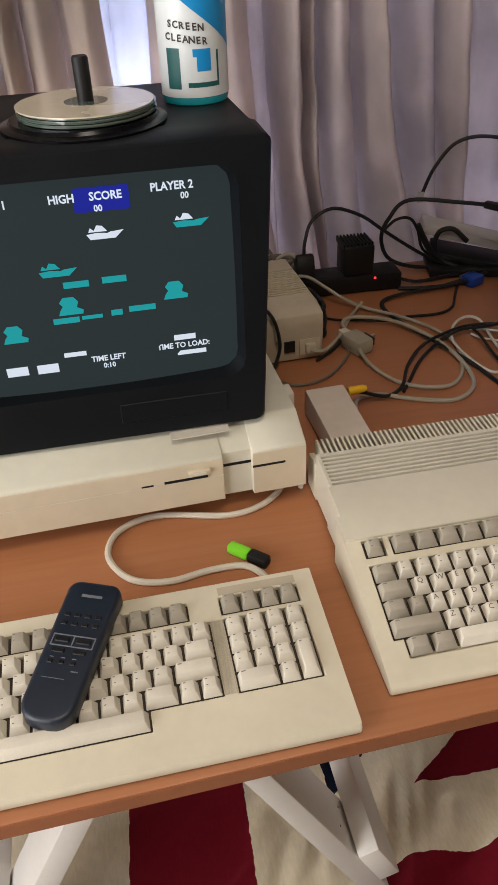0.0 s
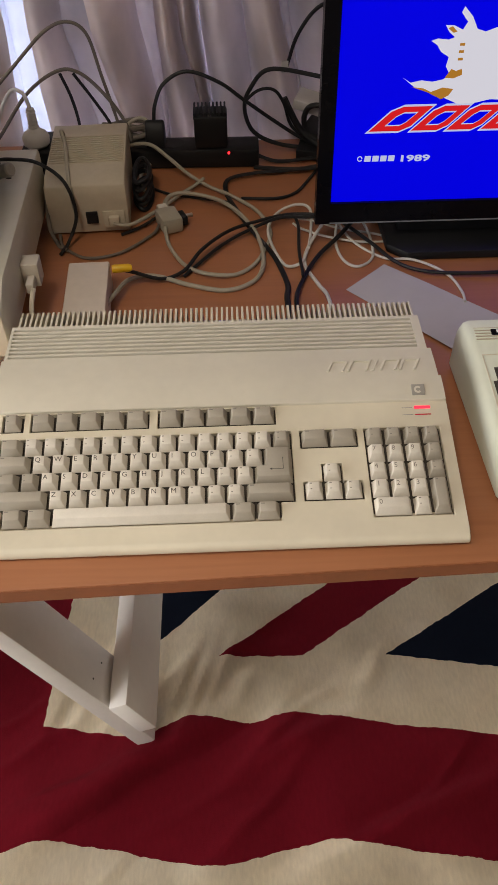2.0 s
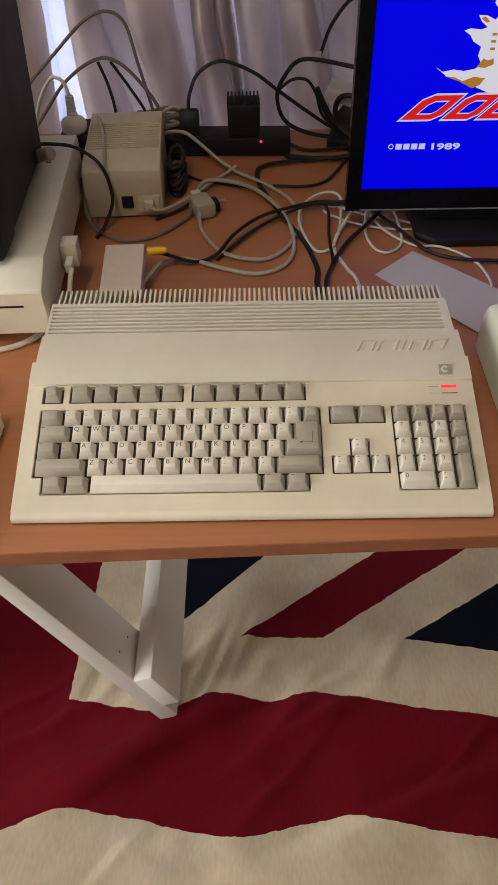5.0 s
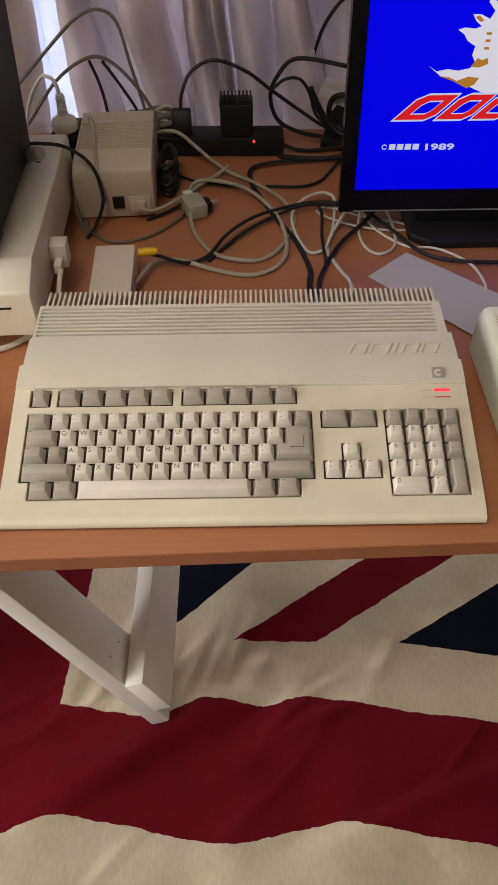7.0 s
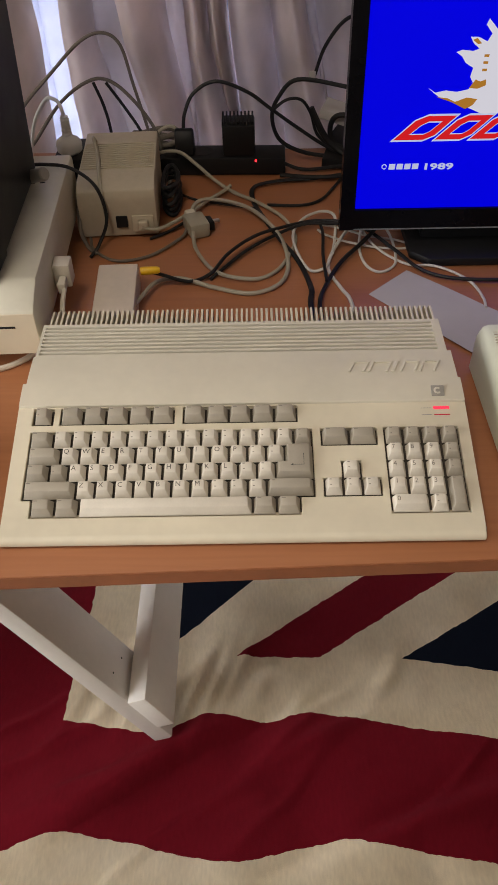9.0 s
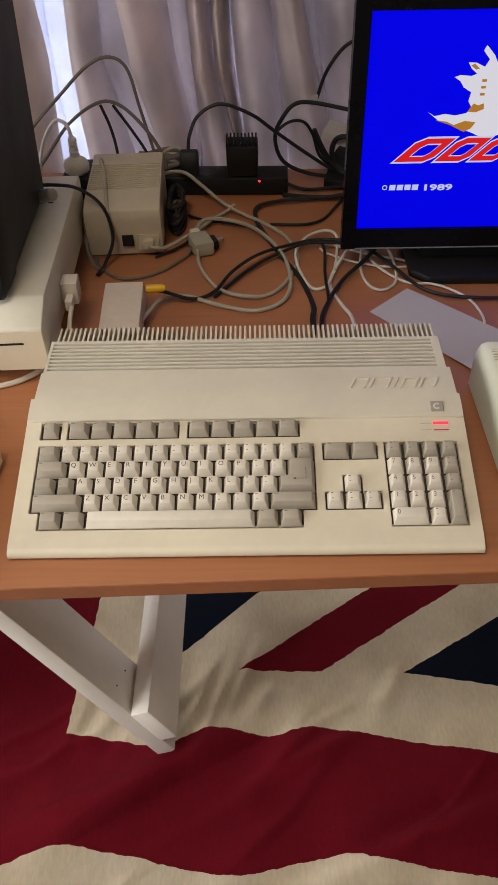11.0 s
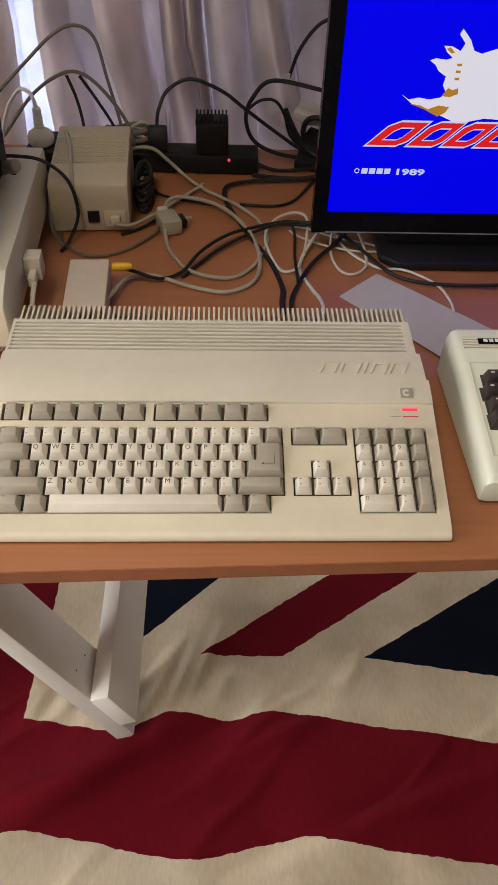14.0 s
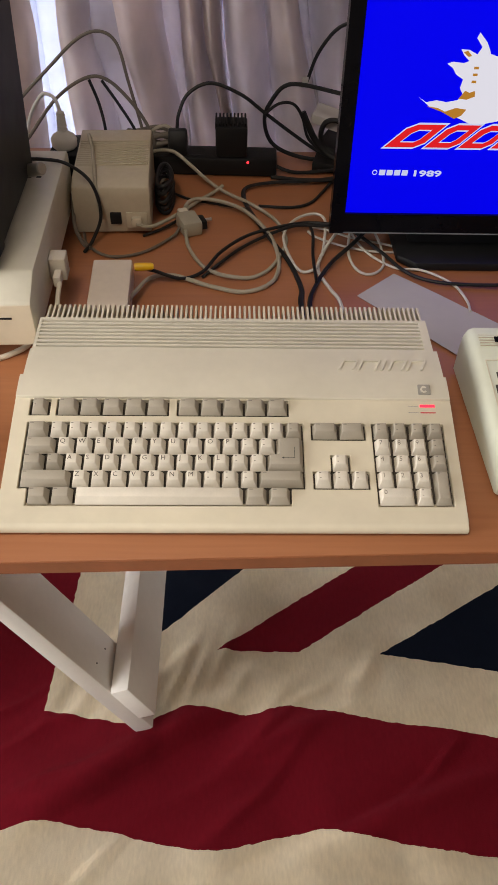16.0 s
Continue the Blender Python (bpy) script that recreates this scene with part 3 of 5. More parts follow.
def trestle():
    """Two splayed plank legs a side, front and back, with a low rail along the inner face of each pair and a beam under the board."""
    t = thing("trestle", "white-painted wooden trestle with splayed plank legs under the desk", "trestle")
    lean = Vector((-0.412, 0, 0.911))
    out = Vector((0.911, 0, 0.412))

    def plank(name, mirror, y0, y1, n0, n1, s0, s1):
        base = Vector((0.124, 0, 0.0))
        pts = [base + lean * s + out * n for s, n in ((s0, n0), (s1, n0), (s1, n1), (s0, n1))]
        if name == "leg":
            pts = [base + lean * s + out * n for s, n in (((0.0165 - n0 * 0.412) / 0.911, n0), (s1, n0), (s1, n1), (0.055, n1))]
        pts = [((-0.42 - p.x) if mirror else p.x, max(0.0165, min(p.z, 0.703))) for p in pts]
        part(name, prism(pts, y0, y1, "y", 0.002, 2), WHITEPAINT, t)

    for mirror in (False, True):
        for y in (0.126, 0.70):
            plank("leg", mirror, y, y + 0.091, -0.039, -0.003, -0.03, 0.81)
        plank("rail", mirror, 0.120, 0.79, -0.0025, 0.0300, 0.106, 0.2015)
    for y in (0.150, 0.185):
        part("nail_head", lathe([(0.0016, 0), (0.0016, 0.0006)], 10), DARKMARK, t).matrix_basis = pose(0.0188 + (y - 0.15) * 0.2, y, 0.2264 - (y - 0.15) * 0.44, 0, 65.7)
    part("beam", box(-0.295, -0.125, 0.10, 0.80, 0.7032, TOP - 0.0182, 0.002), WHITEPAINT, t)
    return t


first = trestle()
copy_thing(first, pose(1.62, 0, 0))


# ---- the home computer in the middle ----
def keyboard_keys(parent, m, rows, legends=None):
    """Keycaps by rows of (u, v, width, depth, colour, legend), in key units, as children of parent."""
    made = {}
    for u, v, w, d, mat, word in rows:
        key = (w, d, mat.name)
        if key not in made:
            made[key] = keycap_mesh("keycap", w * U, d * U, mat)
        cap = shared("keycap", made[key], parent, m @ Matrix.Translation((u * U, v * U, 0)))
        if word:
            lettering("legend", word, 0.0072, BROWNMARK if word.isdigit() else KEYPRINT, cap, pose(0.0046, 0.0098 + (d - 1) * U, 0.00930, 5), "dark printed legend")
        elif word is None:
            shared("legend", bar_mesh(0.0023 if w < 1.2 else 0.0038, 0.0009, BROWNMARK), cap, pose(0.0046, 0.0142 + (d - 1) * U, 0.00968, 5))
            if w == 1 and d == 1:
                shared("legend", bar_mesh(0.0017, 0.0008, BROWNMARK), cap, pose(0.0052, 0.0086, 0.00925, 5))
    return made


BARS = {}


def bar_mesh(w, h, mat=DARKMARK):
    key = (round(w, 5), round(h, 5), mat.name)
    if key not in BARS:
        me = bpy.data.meshes.new("print_bar")
        me.from_pydata([(0, 0, 0), (w, 0, 0), (w, h, 0), (0, h, 0)], [], [(0, 1, 2, 3)])
        me.materials.append(mat)
        BARS[key] = me
    return BARS[key]


def plate_with_wells(u_lines, s_lines, inside, place, depth):
    """A sloped plate with sunken wells. place(x, s, d) gives the point at d below the plate."""
    bm, memo = bmesh.new(), {}

    def v(i, j, d):
        k = (i, j, d)
        if k not in memo:
            memo[k] = bm.verts.new(place(u_lines[i], s_lines[j], d))
        return memo[k]

    full = [[not inside((u_lines[i] + u_lines[i + 1]) / 2, (s_lines[j] + s_lines[j + 1]) / 2) for j in range(len(s_lines) - 1)] for i in range(len(u_lines) - 1)]
    for i, col in enumerate(full):
        for j, solid in enumerate(col):
            if solid:
                bm.faces.new([v(i, j, 0), v(i + 1, j, 0), v(i + 1, j + 1, 0), v(i, j + 1, 0)])
                for di, dj, a, b in ((-1, 0, (i, j), (i, j + 1)), (1, 0, (i + 1, j), (i + 1, j + 1)), (0, -1, (i, j), (i + 1, j)), (0, 1, (i, j + 1), (i + 1, j + 1))):
                    ni, nj = i + di, j + dj
                    if 0 <= ni < len(full) and 0 <= nj < len(col) and not full[ni][nj]:
                        bm.faces.new([v(*a, 0), v(*b, 0), v(*b, depth), v(*a, depth)])
    return bm


def home_computer():
    c = thing("home_computer", "cream all-in-one home computer with grey and cream keys on the desk", "computer", pose(0, 0, TOP))
    th = math.atan(0.3)
    ct, st = math.cos(th), math.sin(th)
    x0 = 0.0169

    def place(x, s, d):
        return (x, 0.023 + s * ct + d * st, 0.020 + s * st - d * ct)

    wells = [(0, 1.1, 5.5, 6.5), (1.5, 7.75, 5.5, 6.5), (8.25, 14.5, 5.5, 6.5), (0.5, 14.5, 0, 1), (0, 15.25, 1, 5), (15.75, 18.75, 4, 5), (16.75, 17.75, 2, 3), (15.75, 18.75, 1, 2), (19.15, 23.15, 0, 5)]
    g = 0.0006
    wells = [(x0 + a * U - g, x0 + b * U + g, p * U - g, q * U + g) for a, b, p, q in wells]
    back = 0.1265
    us = sorted({0.0, 0.47} | {round(w, 5) for r in wells for w in r[:2]})
    ss = sorted({-0.0195, back} | {round(w, 5) for r in wells for w in r[2:]})
    bm = plate_with_wells(us, ss, lambda x, s: any(a < x < b and p < s < q for a, b, p, q in wells), place, 0.0058)
    # rounded front lip, sides and back edge of the tray
    lip = [place(0, -0.0195, 0)[1:], (0.0008, 0.0128), (-0.0010, 0.0106), (-0.0014, 0.0080), (-0.0010, 0.0052), (0.002, 0.0032)]
    for (ya, za), (yb, zb) in zip(lip, lip[1:]):
        bm.faces.new([bm.verts.new(p) for p in ((0, ya, za), (0.47, ya, za), (0.47, yb, zb), (0, yb, zb))])
    yb, zb = place(0, back, 0)[1:]
    for x in (0, 0.47):
        bm.faces.new([bm.verts.new((x, y, z)) for y, z in lip + [(0.172, 0.0032), (0.172, zb), (yb, zb)]])
    bmesh.ops.remove_doubles(bm, verts=bm.verts, dist=0.0002)
    tray = part("tray", bm, CREAM, c)
    bev = tray.modifiers.new("soft_edges", "BEVEL")
    bev.width, bev.segments, bev.limit_method, bev.angle_limit = 0.0009, 2, "ANGLE", radians(40)
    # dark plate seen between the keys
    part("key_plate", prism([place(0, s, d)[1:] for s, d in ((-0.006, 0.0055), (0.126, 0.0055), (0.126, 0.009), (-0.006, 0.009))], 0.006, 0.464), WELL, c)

    # rear deck with its grooves, set in by steps
    def slope(y):
        """Height of the rear deck, which eases off from the tray's slope."""
        t = min(max(y - 0.1425, 0.0), 0.05)
        return 0.0588 + 0.3 * t - 2.5 * t * t + 0.052 * max(0.0, y - 0.1925)

    def deck(x_a, x_b, ya, yb, grooves=()):
        pts, y = [(ya, 0.012), (ya, slope(ya) - (0.0006 if ya < 0.15 else 0)), (ya + 0.0006, slope(ya + 0.0006))], ya
        for q in (0.150, 0.158, 0.166, 0.176, 0.184, 0.1925, 0.203):
            if ya + 0.002 < q < yb - 0.001:
                pts.append((q, slope(q)))
        for gy in grooves:
            pts += [(gy - 0.0018, slope(gy - 0.0018)), (gy - 0.0015, slope(gy) - 0.0045), (gy + 0.0015, slope(gy) - 0.0045), (gy + 0.0018, slope(gy + 0.0018))]
        pts += [(yb, slope(yb)), (yb, 0.012)]
        return prism(pts, x_a, x_b)

    bm = deck(0.0006, 0.4694, 0.1432, 0.172)
    for a in (deck(0.0042, 0.4668, 0.172, 0.2145),):
        me = bpy.data.meshes.new("t")
        a.to_mesh(me)
        bm.from_mesh(me)
        a.free()
    gr = [0.2190 + 0.0064 * k for k in range(8)]
    for xa, xb, some in ((0.0062, 0.0095, ()), (0.0095, 0.4535, gr), (0.4535, 0.4628, ())):
        a = deck(xa, xb, 0.2145, 0.2705, some)
        me = bpy.data.meshes.new("t")
        a.to_mesh(me)
        bm.from_mesh(me)
        a.free()
    part("deck", bm, DECKGREY, c, "grey-cream ribbed rear deck")
    # dark strips on the groove floors, depth shade put in as colour
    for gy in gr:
        part("vent_slot", box(0.0105, 0.4525, gy - 0.0014, gy + 0.0014, slope(gy) - 0.0047, slope(gy) - 0.0030), VENTSHADE, c, shade=False)
    part("rear_shell", prism([(0.2705, 0.0045), (0.2705, 0.0560), (0.303, 0.0500), (0.305, 0.040), (0.305, 0.0045)], 0.0062, 0.4628, bevel=0.0012), CREAM, c)
    part("base", box(0.012, 0.458, 0.012, 0.296, 0.0005, 0.016), BEIGE, c)
    fin = prism([(0.2705, 0.045), (0.2705, slope(0.2705)), (0.297, 0.0720), (0.301, 0.068), (0.301, 0.045)], 0, 0.0025, bevel=0.0003, seg=1)
    bmesh.ops.recalc_face_normals(fin, faces=fin.faces)
    me = bpy.data.meshes.new("fin")
    fin.to_mesh(me)
    fin.free()
    me.materials.append(CREAM)
    for k in range(77):
        shared("fin", me, c, pose(0.0125 + k * 0.444 / 76, 0, 0))
    # keys
    m = Matrix.Translation((x0, 0.023, 0.020)) @ pose(0, 0, 0, math.degrees(th)) @ Matrix.Translation((0, 0, -0.0022))
    W, G = KEYWHITE, KEYGREY
    rows = [(0.5, 0, 1.25, 1, G, None), (1.75, 0, 1.25, 1, G, None), (3, 0, 9, 1, W, ""), (12, 0, 1.25, 1, G, None), (13.25, 0, 1.25, 1, G, None)]
    rows += [(0, 1, 2.75, 1, G, None)] + [(2.75 + i, 1, 1, 1, W, ch or None) for i, ch in enumerate(list("ZXCVBNM") + [""] * 3)] + [(12.75, 1, 2.5, 1, G, None)]
    rows += [(0, 2, 1.25, 1, G, None), (1.25, 2, 1, 1, G, None)] + [(2.25 + i, 2, 1, 1, W, ch or None) for i, ch in enumerate(list("ASDFGHJKL") + [""] * 2)]
    rows += [(0, 3, 1.75, 1, G, None)] + [(1.75 + i, 3, 1, 1, W, ch or None) for i, ch in enumerate(list("QWERTYUIOP") + [""] * 2)]
    rows += [(0, 4, 1.25, 1, G, None)] + [(1.25 + i, 4, 1, 1, W, None) for i in range(13)] + [(14.25, 4, 1, 1, G, None)]
    rows += [(0.05, 5.5, 1, 1, G, None)] + [(1.5 + 1.25 * i, 5.5, 1.25, 1, G, None) for i in range(5)] + [(8.25 + 1.25 * i, 5.5, 1.25, 1, G, None) for i in range(5)]
    rows += [(15.75, 4, 1.5, 1, G, None), (17.25, 4, 1.5, 1, G, None), (16.75, 2, 1, 1, W, None), (15.75, 1, 1, 1, W, None), (16.75, 1, 1, 1, W, None), (17.75, 1, 1, 1, W, None)]
    N = 19.15
    rows += [(N, 0, 2, 1, W, "0"), (N + 2, 0, 1, 1, W, None), (N + 3, 0, 1, 2, G, None), (N + 3, 2, 1, 1, G, None), (N + 3, 3, 1, 1, G, None)]
    rows += [(N + i, 4, 1, 1, G, None) for i in range(4)]
    rows += [(N + i, 1 + j, 1, 1, W, str(1 + i + 3 * j)) for j in range(3) for i in range(3)]
    keyboard_keys(c, m, rows)
    # the stepped return key
    g = 0.0005
    out = [(g, g), (2 * U - g, g), (2 * U - g, 2 * U - g), (0.5 * U + g, 2 * U - g), (0.5 * U + g, U - g), (g, U - g)]
    ret = shared("keycap", keycap_mesh("keycap", 0, 0, G, outline=out), c, m @ Matrix.Translation((13.25 * U, 2 * U, 0)))
    for bx, by, w, h in ((0.016, 0.0125, 0.0120, 0.0005), (0.0278, 0.0125, 0.0005, 0.0125)):
        shared("legend", bar_mesh(w, h), ret, pose(bx, by, 0.0093 + (by - 0.0125) * 0.02, 2.4))
    arrow = bpy.data.meshes.new("arrow_head")
    arrow.from_pydata([(0, 0, 0), (0.0028, 0.0012, 0), (0.0028, -0.0012, 0)], [], [(0, 1, 2)])
    arrow.materials.append(DARKMARK)
    shared("legend", arrow, ret, pose(0.0145, 0.01275, 0.0093, 2.4))
    # badge, lamps, raised maker's lettering as plain shapes
    sl = math.degrees(math.atan(0.3))
    for name, ya, hgt, mat, lab in (("power_lamp", 0.1318, 0.0034, REDLED, "bright red power lamp"), ("drive_lamp", 0.1248, 0.0012, PINKLED, "dim red drive lamp")):
        s = (ya - 0.020) / ct
        part(name, box(0, 0.0165, 0, hgt, -0.001, 0.0006, 0.0003, 1), mat, c, lab).matrix_basis = pose(0.4360, ya + 0.0030, place(0, s, 0)[2], sl)
        part("lamp_line", box(-0.013, -0.002, hgt * 0.4, hgt * 0.4 + 0.0004, -0.0005, 0.0002), GREYMARK, c).matrix_basis = pose(0.4360, ya + 0.0030, place(0, s, 0)[2], sl)
    bs = math.degrees(math.atan(0.39))
    badge = part("badge", box(0, 0.0135, 0, 0.0125, -0.001, 0.0005, 0.0004, 1), BADGE, c, "square silver badge with a light emblem")
    badge.matrix_basis = pose(0.4355, 0.1478, slope(0.1478) + 0.0004, bs)
    arc = [(0.0040, a) for a in np.linspace(0.7, 5.6, 14)] + [(0.0020, a) for a in np.linspace(5.6, 0.7, 14)]
    part("emblem", prism([(0.0064 + r * math.cos(a), 0.0062 + r * math.sin(a)) for r, a in arc], 0.0004, 0.0009, "z"), KEYWHITE, badge)
    # raised maker's mark: slanted outlines without letters
    for w, xa in zip((0.018, 0.0215, 0.006, 0.0175, 0.018), (0.3500, 0.3715, 0.3965, 0.4060, 0.4265)):
        bm, h, e = bmesh.new(), 0.0160, 0.0026
        for x_a, x_b, y_a, y_b in ((0, e, 0, h), (w - e, w, 0, h), (e, w - e, h - e * 0.7, h)) if w > 0.01 else ((0, e * 1.4, 0, h),):
            prism([(x_a + 0.45 * y_a, y_a), (x_b + 0.45 * y_a, y_a), (x_b + 0.45 * y_b, y_b), (x_a + 0.45 * y_b, y_b)], -0.001, 0.0013, "z", 0.0003, 1, bm)
        part("raised_mark", bm, DECKGREY, c, shade=False).matrix_basis = pose(xa, 0.1815, slope(0.1815), math.degrees(math.atan(0.075)))
    return c


home_computer()


# ---- things behind and beside it ----
def desktop_computer():
    c = thing("desktop_computer", "beige desktop computer box with floppy slot under the television", "computer", Matrix.Translation((-0.004, 0.275, TOP)) @ pose(0, 0, 0, 0, 0, 2.0) @ Matrix.Translation((0.004, -0.275, 0)))
    prof = [(0.275, 0.028), (0.275, 0.0860), (0.279, 0.0888), (0.318, 0.1062), (0.650, 0.107), (0.656, 0.101), (0.656, 0.028)]
    for xa, xb in ((-0.452, -0.0985), (-0.0665, -0.004)):
        part("case", prism(prof, xa, xb, bevel=0.0025), BEIGECOOL, c)
        # plain beige front; the case's paler tone carries the cool light
        part("front_panel", box(xa + 0.0005, xb - 0.0005, 0.2738, 0.2752, 0.0285, 0.0850, 0.0006, 1), BEIGE, c, "beige front panel")
    part("front_recess", prism([(0.281, 0.029), (0.281, 0.087), (0.318, 0.1056), (0.62, 0.1068), (0.62, 0.029)], -0.099, -0.066), BEIGECOOL, c)
    part("seam", box(-0.45, -0.0990, 0.2734, 0.2742, 0.0632, 0.0638), BEIGECOOL, c)
    part("floppy_slot", box(-0.165, -0.117, 0.2732, 0.275, 0.0640, 0.0672), BLACK, c, "dark floppy slot")
    part("slot_end", box(-0.190, -0.177, 0.2732, 0.275, 0.0642, 0.0660), BLACK, c)
    part("cartridge_slot", box(-0.0660, -0.029, 0.2732, 0.275, 0.0660, 0.0686), BLACK, c)
    part("recess_slot", box(-0.0985, -0.0665, 0.2802, 0.2815, 0.0690, 0.0722), BLACK, c)
    button = part("eject_button", box(-0.138, -0.114, 0.2690, 0.276, 0.0705, 0.0768, 0.0012), BEIGE, c)
    part("button_dish", box(-0.133, -0.119, 0.2684, 0.2692, 0.0720, 0.0754, 0.0004, 1), BEIGECOOL, button)
    part("top_sheet", box(-0.15, -0.086, 0.292, 0.34, 0.1072, 0.1085), KEYWHITE, c, "pale strip under the television")
    for x, y in itertools.product((-0.43, -0.09), (0.36, 0.59)):
        part("foot", box(x - 0.018, x + 0.018, y - 0.02, y + 0.02, 0.0004, 0.0285, 0.002), BLACK, c)
    for k in range(2):
        part("vent_slot", box(-0.05 + 0.014 * k, -0.043 + 0.014 * k, 0.56, 0.563, 0.1066, 0.1076), BLACK, c)
    jack = part("side_jack", box(-0.0042, 0.018, 0.398, 0.424, 0.040, 0.072, 0.002), KEYWHITE, c, "pale plug in the side port")
    part("boot", box(0.003, 0.013, 0.376, 0.398, 0.044, 0.058, 0.002), KEYWHITE, jack)
    return c


desktop_computer()


def television():
    c = thing("television", "blue-black tube television showing a game, on the beige computer", "television", pose(-0.22, 0.30, TOP + 0.1090))
    w, h = 0.179, 0.302
    bm = bmesh.new()
    # shell: front frame ring, then body tapering to the back
    rings = [(0.0, w - 0.002, 0.002, h - 0.002), (0.003, w, 0.0, h), (0.055, w, 0.0, h), (0.060, w - 0.002, 0.002, h - 0.002), (0.27, w - 0.007, 0.004, h - 0.004), (0.31, w - 0.035, 0.012, h - 0.05), (0.345, w - 0.075, 0.03, h - 0.10)]
    loops = []
    for y, hw, z0, z1 in rings:
        r, pts = 0.009, []
        for cx, cz, a0 in ((hw - r, z0 + r, -90), (hw - r, z1 - r, 0), (-hw + r, z1 - r, 90), (-hw + r, z0 + r, 180)):
            pts += [(cx + r * math.cos(radians(a0 + 30 * k)), cz + r * math.sin(radians(a0 + 30 * k))) for k in range(4)]
        loops.append([bm.verts.new((x * (0.978 + 0.076 * z / h), y, z)) for x, z in pts])
    for a, b in zip(loops, loops[1:]):
        for k in range(len(a)):
            bm.faces.new([a[k - 1], a[k], b[k], b[k - 1]])
    bm.faces.new(loops[-1])
    # front frame goes in to the tube
    r2, inner, deep = 0.020, [], []
    for cx, cz, a0 in ((0.151 - r2, 0.064 + r2, -90), (0.151 - r2, 0.276 - r2, 0), (-0.151 + r2, 0.276 - r2, 90), (-0.151 + r2, 0.064 + r2, 180)):
        for k in range(4):
            a = radians(a0 + 30 * k)
            x, z = cx + r2 * math.cos(a), cz + r2 * math.sin(a)
            inner.append(bm.verts.new((x * 1.035, -0.001, 0.17 + (z - 0.17) * 1.03)))
            deep.append(bm.verts.new((x, 0.016, z)))
    for k in range(len(inner)):
        bm.faces.new([loops[0][k - 1], loops[0][k], inner[k], inner[k - 1]])
        bm.faces.new([inner[k - 1], inner[k], deep[k], deep[k - 1]])
    part("cabinet", bm, TVBLACK, c)
    bm = bmesh.new()
    nx, nz, grid = 24, 20, []
    for j in range(nz + 1):
        row = []
        for i in range(nx + 1):
            x, z = -0.154 + 0.308 * i / nx, 0.061 + 0.218 * j / nz
            row.append(bm.verts.new((x, 0.0075 + 0.30 * x * x + 0.30 * (z - 0.17) ** 2, z)))
        grid.append(row)
    for a, b in zip(grid, grid[1:]):
        for i in range(nx):
            bm.faces.new([a[i], a[i + 1], b[i + 1], b[i]])
    tube_glass = part("picture_tube", bm, CRTGREY, c, "dark grey lit picture tube")

    def at(x, z, lift=0.0008):
        x, z = x + 0.22, z - TOP - 0.1090
        return pose(x, 0.0075 + 0.30 * x * x + 0.30 * (z - 0.17) ** 2 - lift, z, 90)

    def mark(x, z, w2, h2, mat):
        return shared("screen_mark", bar_mesh(w2, h2, mat), tube_glass, at(x, z) @ Matrix.Translation((-w2 / 2, -h2 / 2, 0)))

    mark(-0.187, 1.105, 0.050, 0.022, CRTBLUE)
    for word, x, z, s in (("HIGH", -0.222, 1.1045, 0.0105), ("SCORE", -0.183, 1.1045, 0.0105), ("00", -0.191, 1.0945, 0.0085), ("PLAYER 2", -0.123, 1.1065, 0.0105), ("00", -0.112, 1.0975, 0.0085), ("1", -0.272, 1.104, 0.0105), ("TIME LEFT", -0.203, 0.943, 0.0085), ("0:10", -0.203, 0.9345, 0.0080), ("TIME TO LOAD:", -0.126, 0.9455, 0.0085)):
        lettering("screen_text", word, s, CRTWHITE, tube_glass, at(x, z, 0.0014) @ Matrix.Diagonal((0.9, 1, 1, 1)), align="CENTER", bold=0.03)

    def ship(x, z, k, hull, top):
        pts = [(-0.016, 0.0), (-0.013, -0.005), (0.010, -0.005), (0.018, 0.002), (0.006, 0.001), (0.003, 0.0), (-0.006, 0.001)]
        bm = prism([(p * k, q * k) for p, q in pts], -0.0002, 0.0002, "z")
        o = part("ship_shape", bm, hull, tube_glass)
        o.matrix_basis = at(x, z, 0.0012)
        bm = prism([(p * k, q * k) for p, q in ((-0.014, 0.002), (-0.012, 0.006), (-0.009, 0.003), (-0.006, 0.008), (-0.001, 0.007), (0.003, 0.002))], -0.0002, 0.0002, "z")
        o = part("ship_top", bm, top, tube_glass)
        o.matrix_basis = at(x, z, 0.0012)

    ship(-0.189, 1.074, 1.0, CRTWHITE, CRTWHITE)
    ship(-0.109, 1.076, 1.0, CRTCYAN, CRTWHITE)
    ship(-0.237, 1.043, 1.05, CRTCYAN, CRTCYAN)
    for x, z in ((-0.232, 1.007), (-0.130, 1.010), (-0.289, 0.983)):
        bm = prism([(-0.011, -0.009), (0.012, -0.009), (0.013, -0.005), (0.007, -0.002), (0.009, 0.004), (0.005, 0.009), (-0.005, 0.009), (-0.009, 0.004), (-0.006, 0.0), (-0.009, -0.004)], -0.0002, 0.0002, "z")
        o = part("boat_shape", bm, CRTCYAN, tube_glass)
        o.matrix_basis = at(x, z, 0.0012)
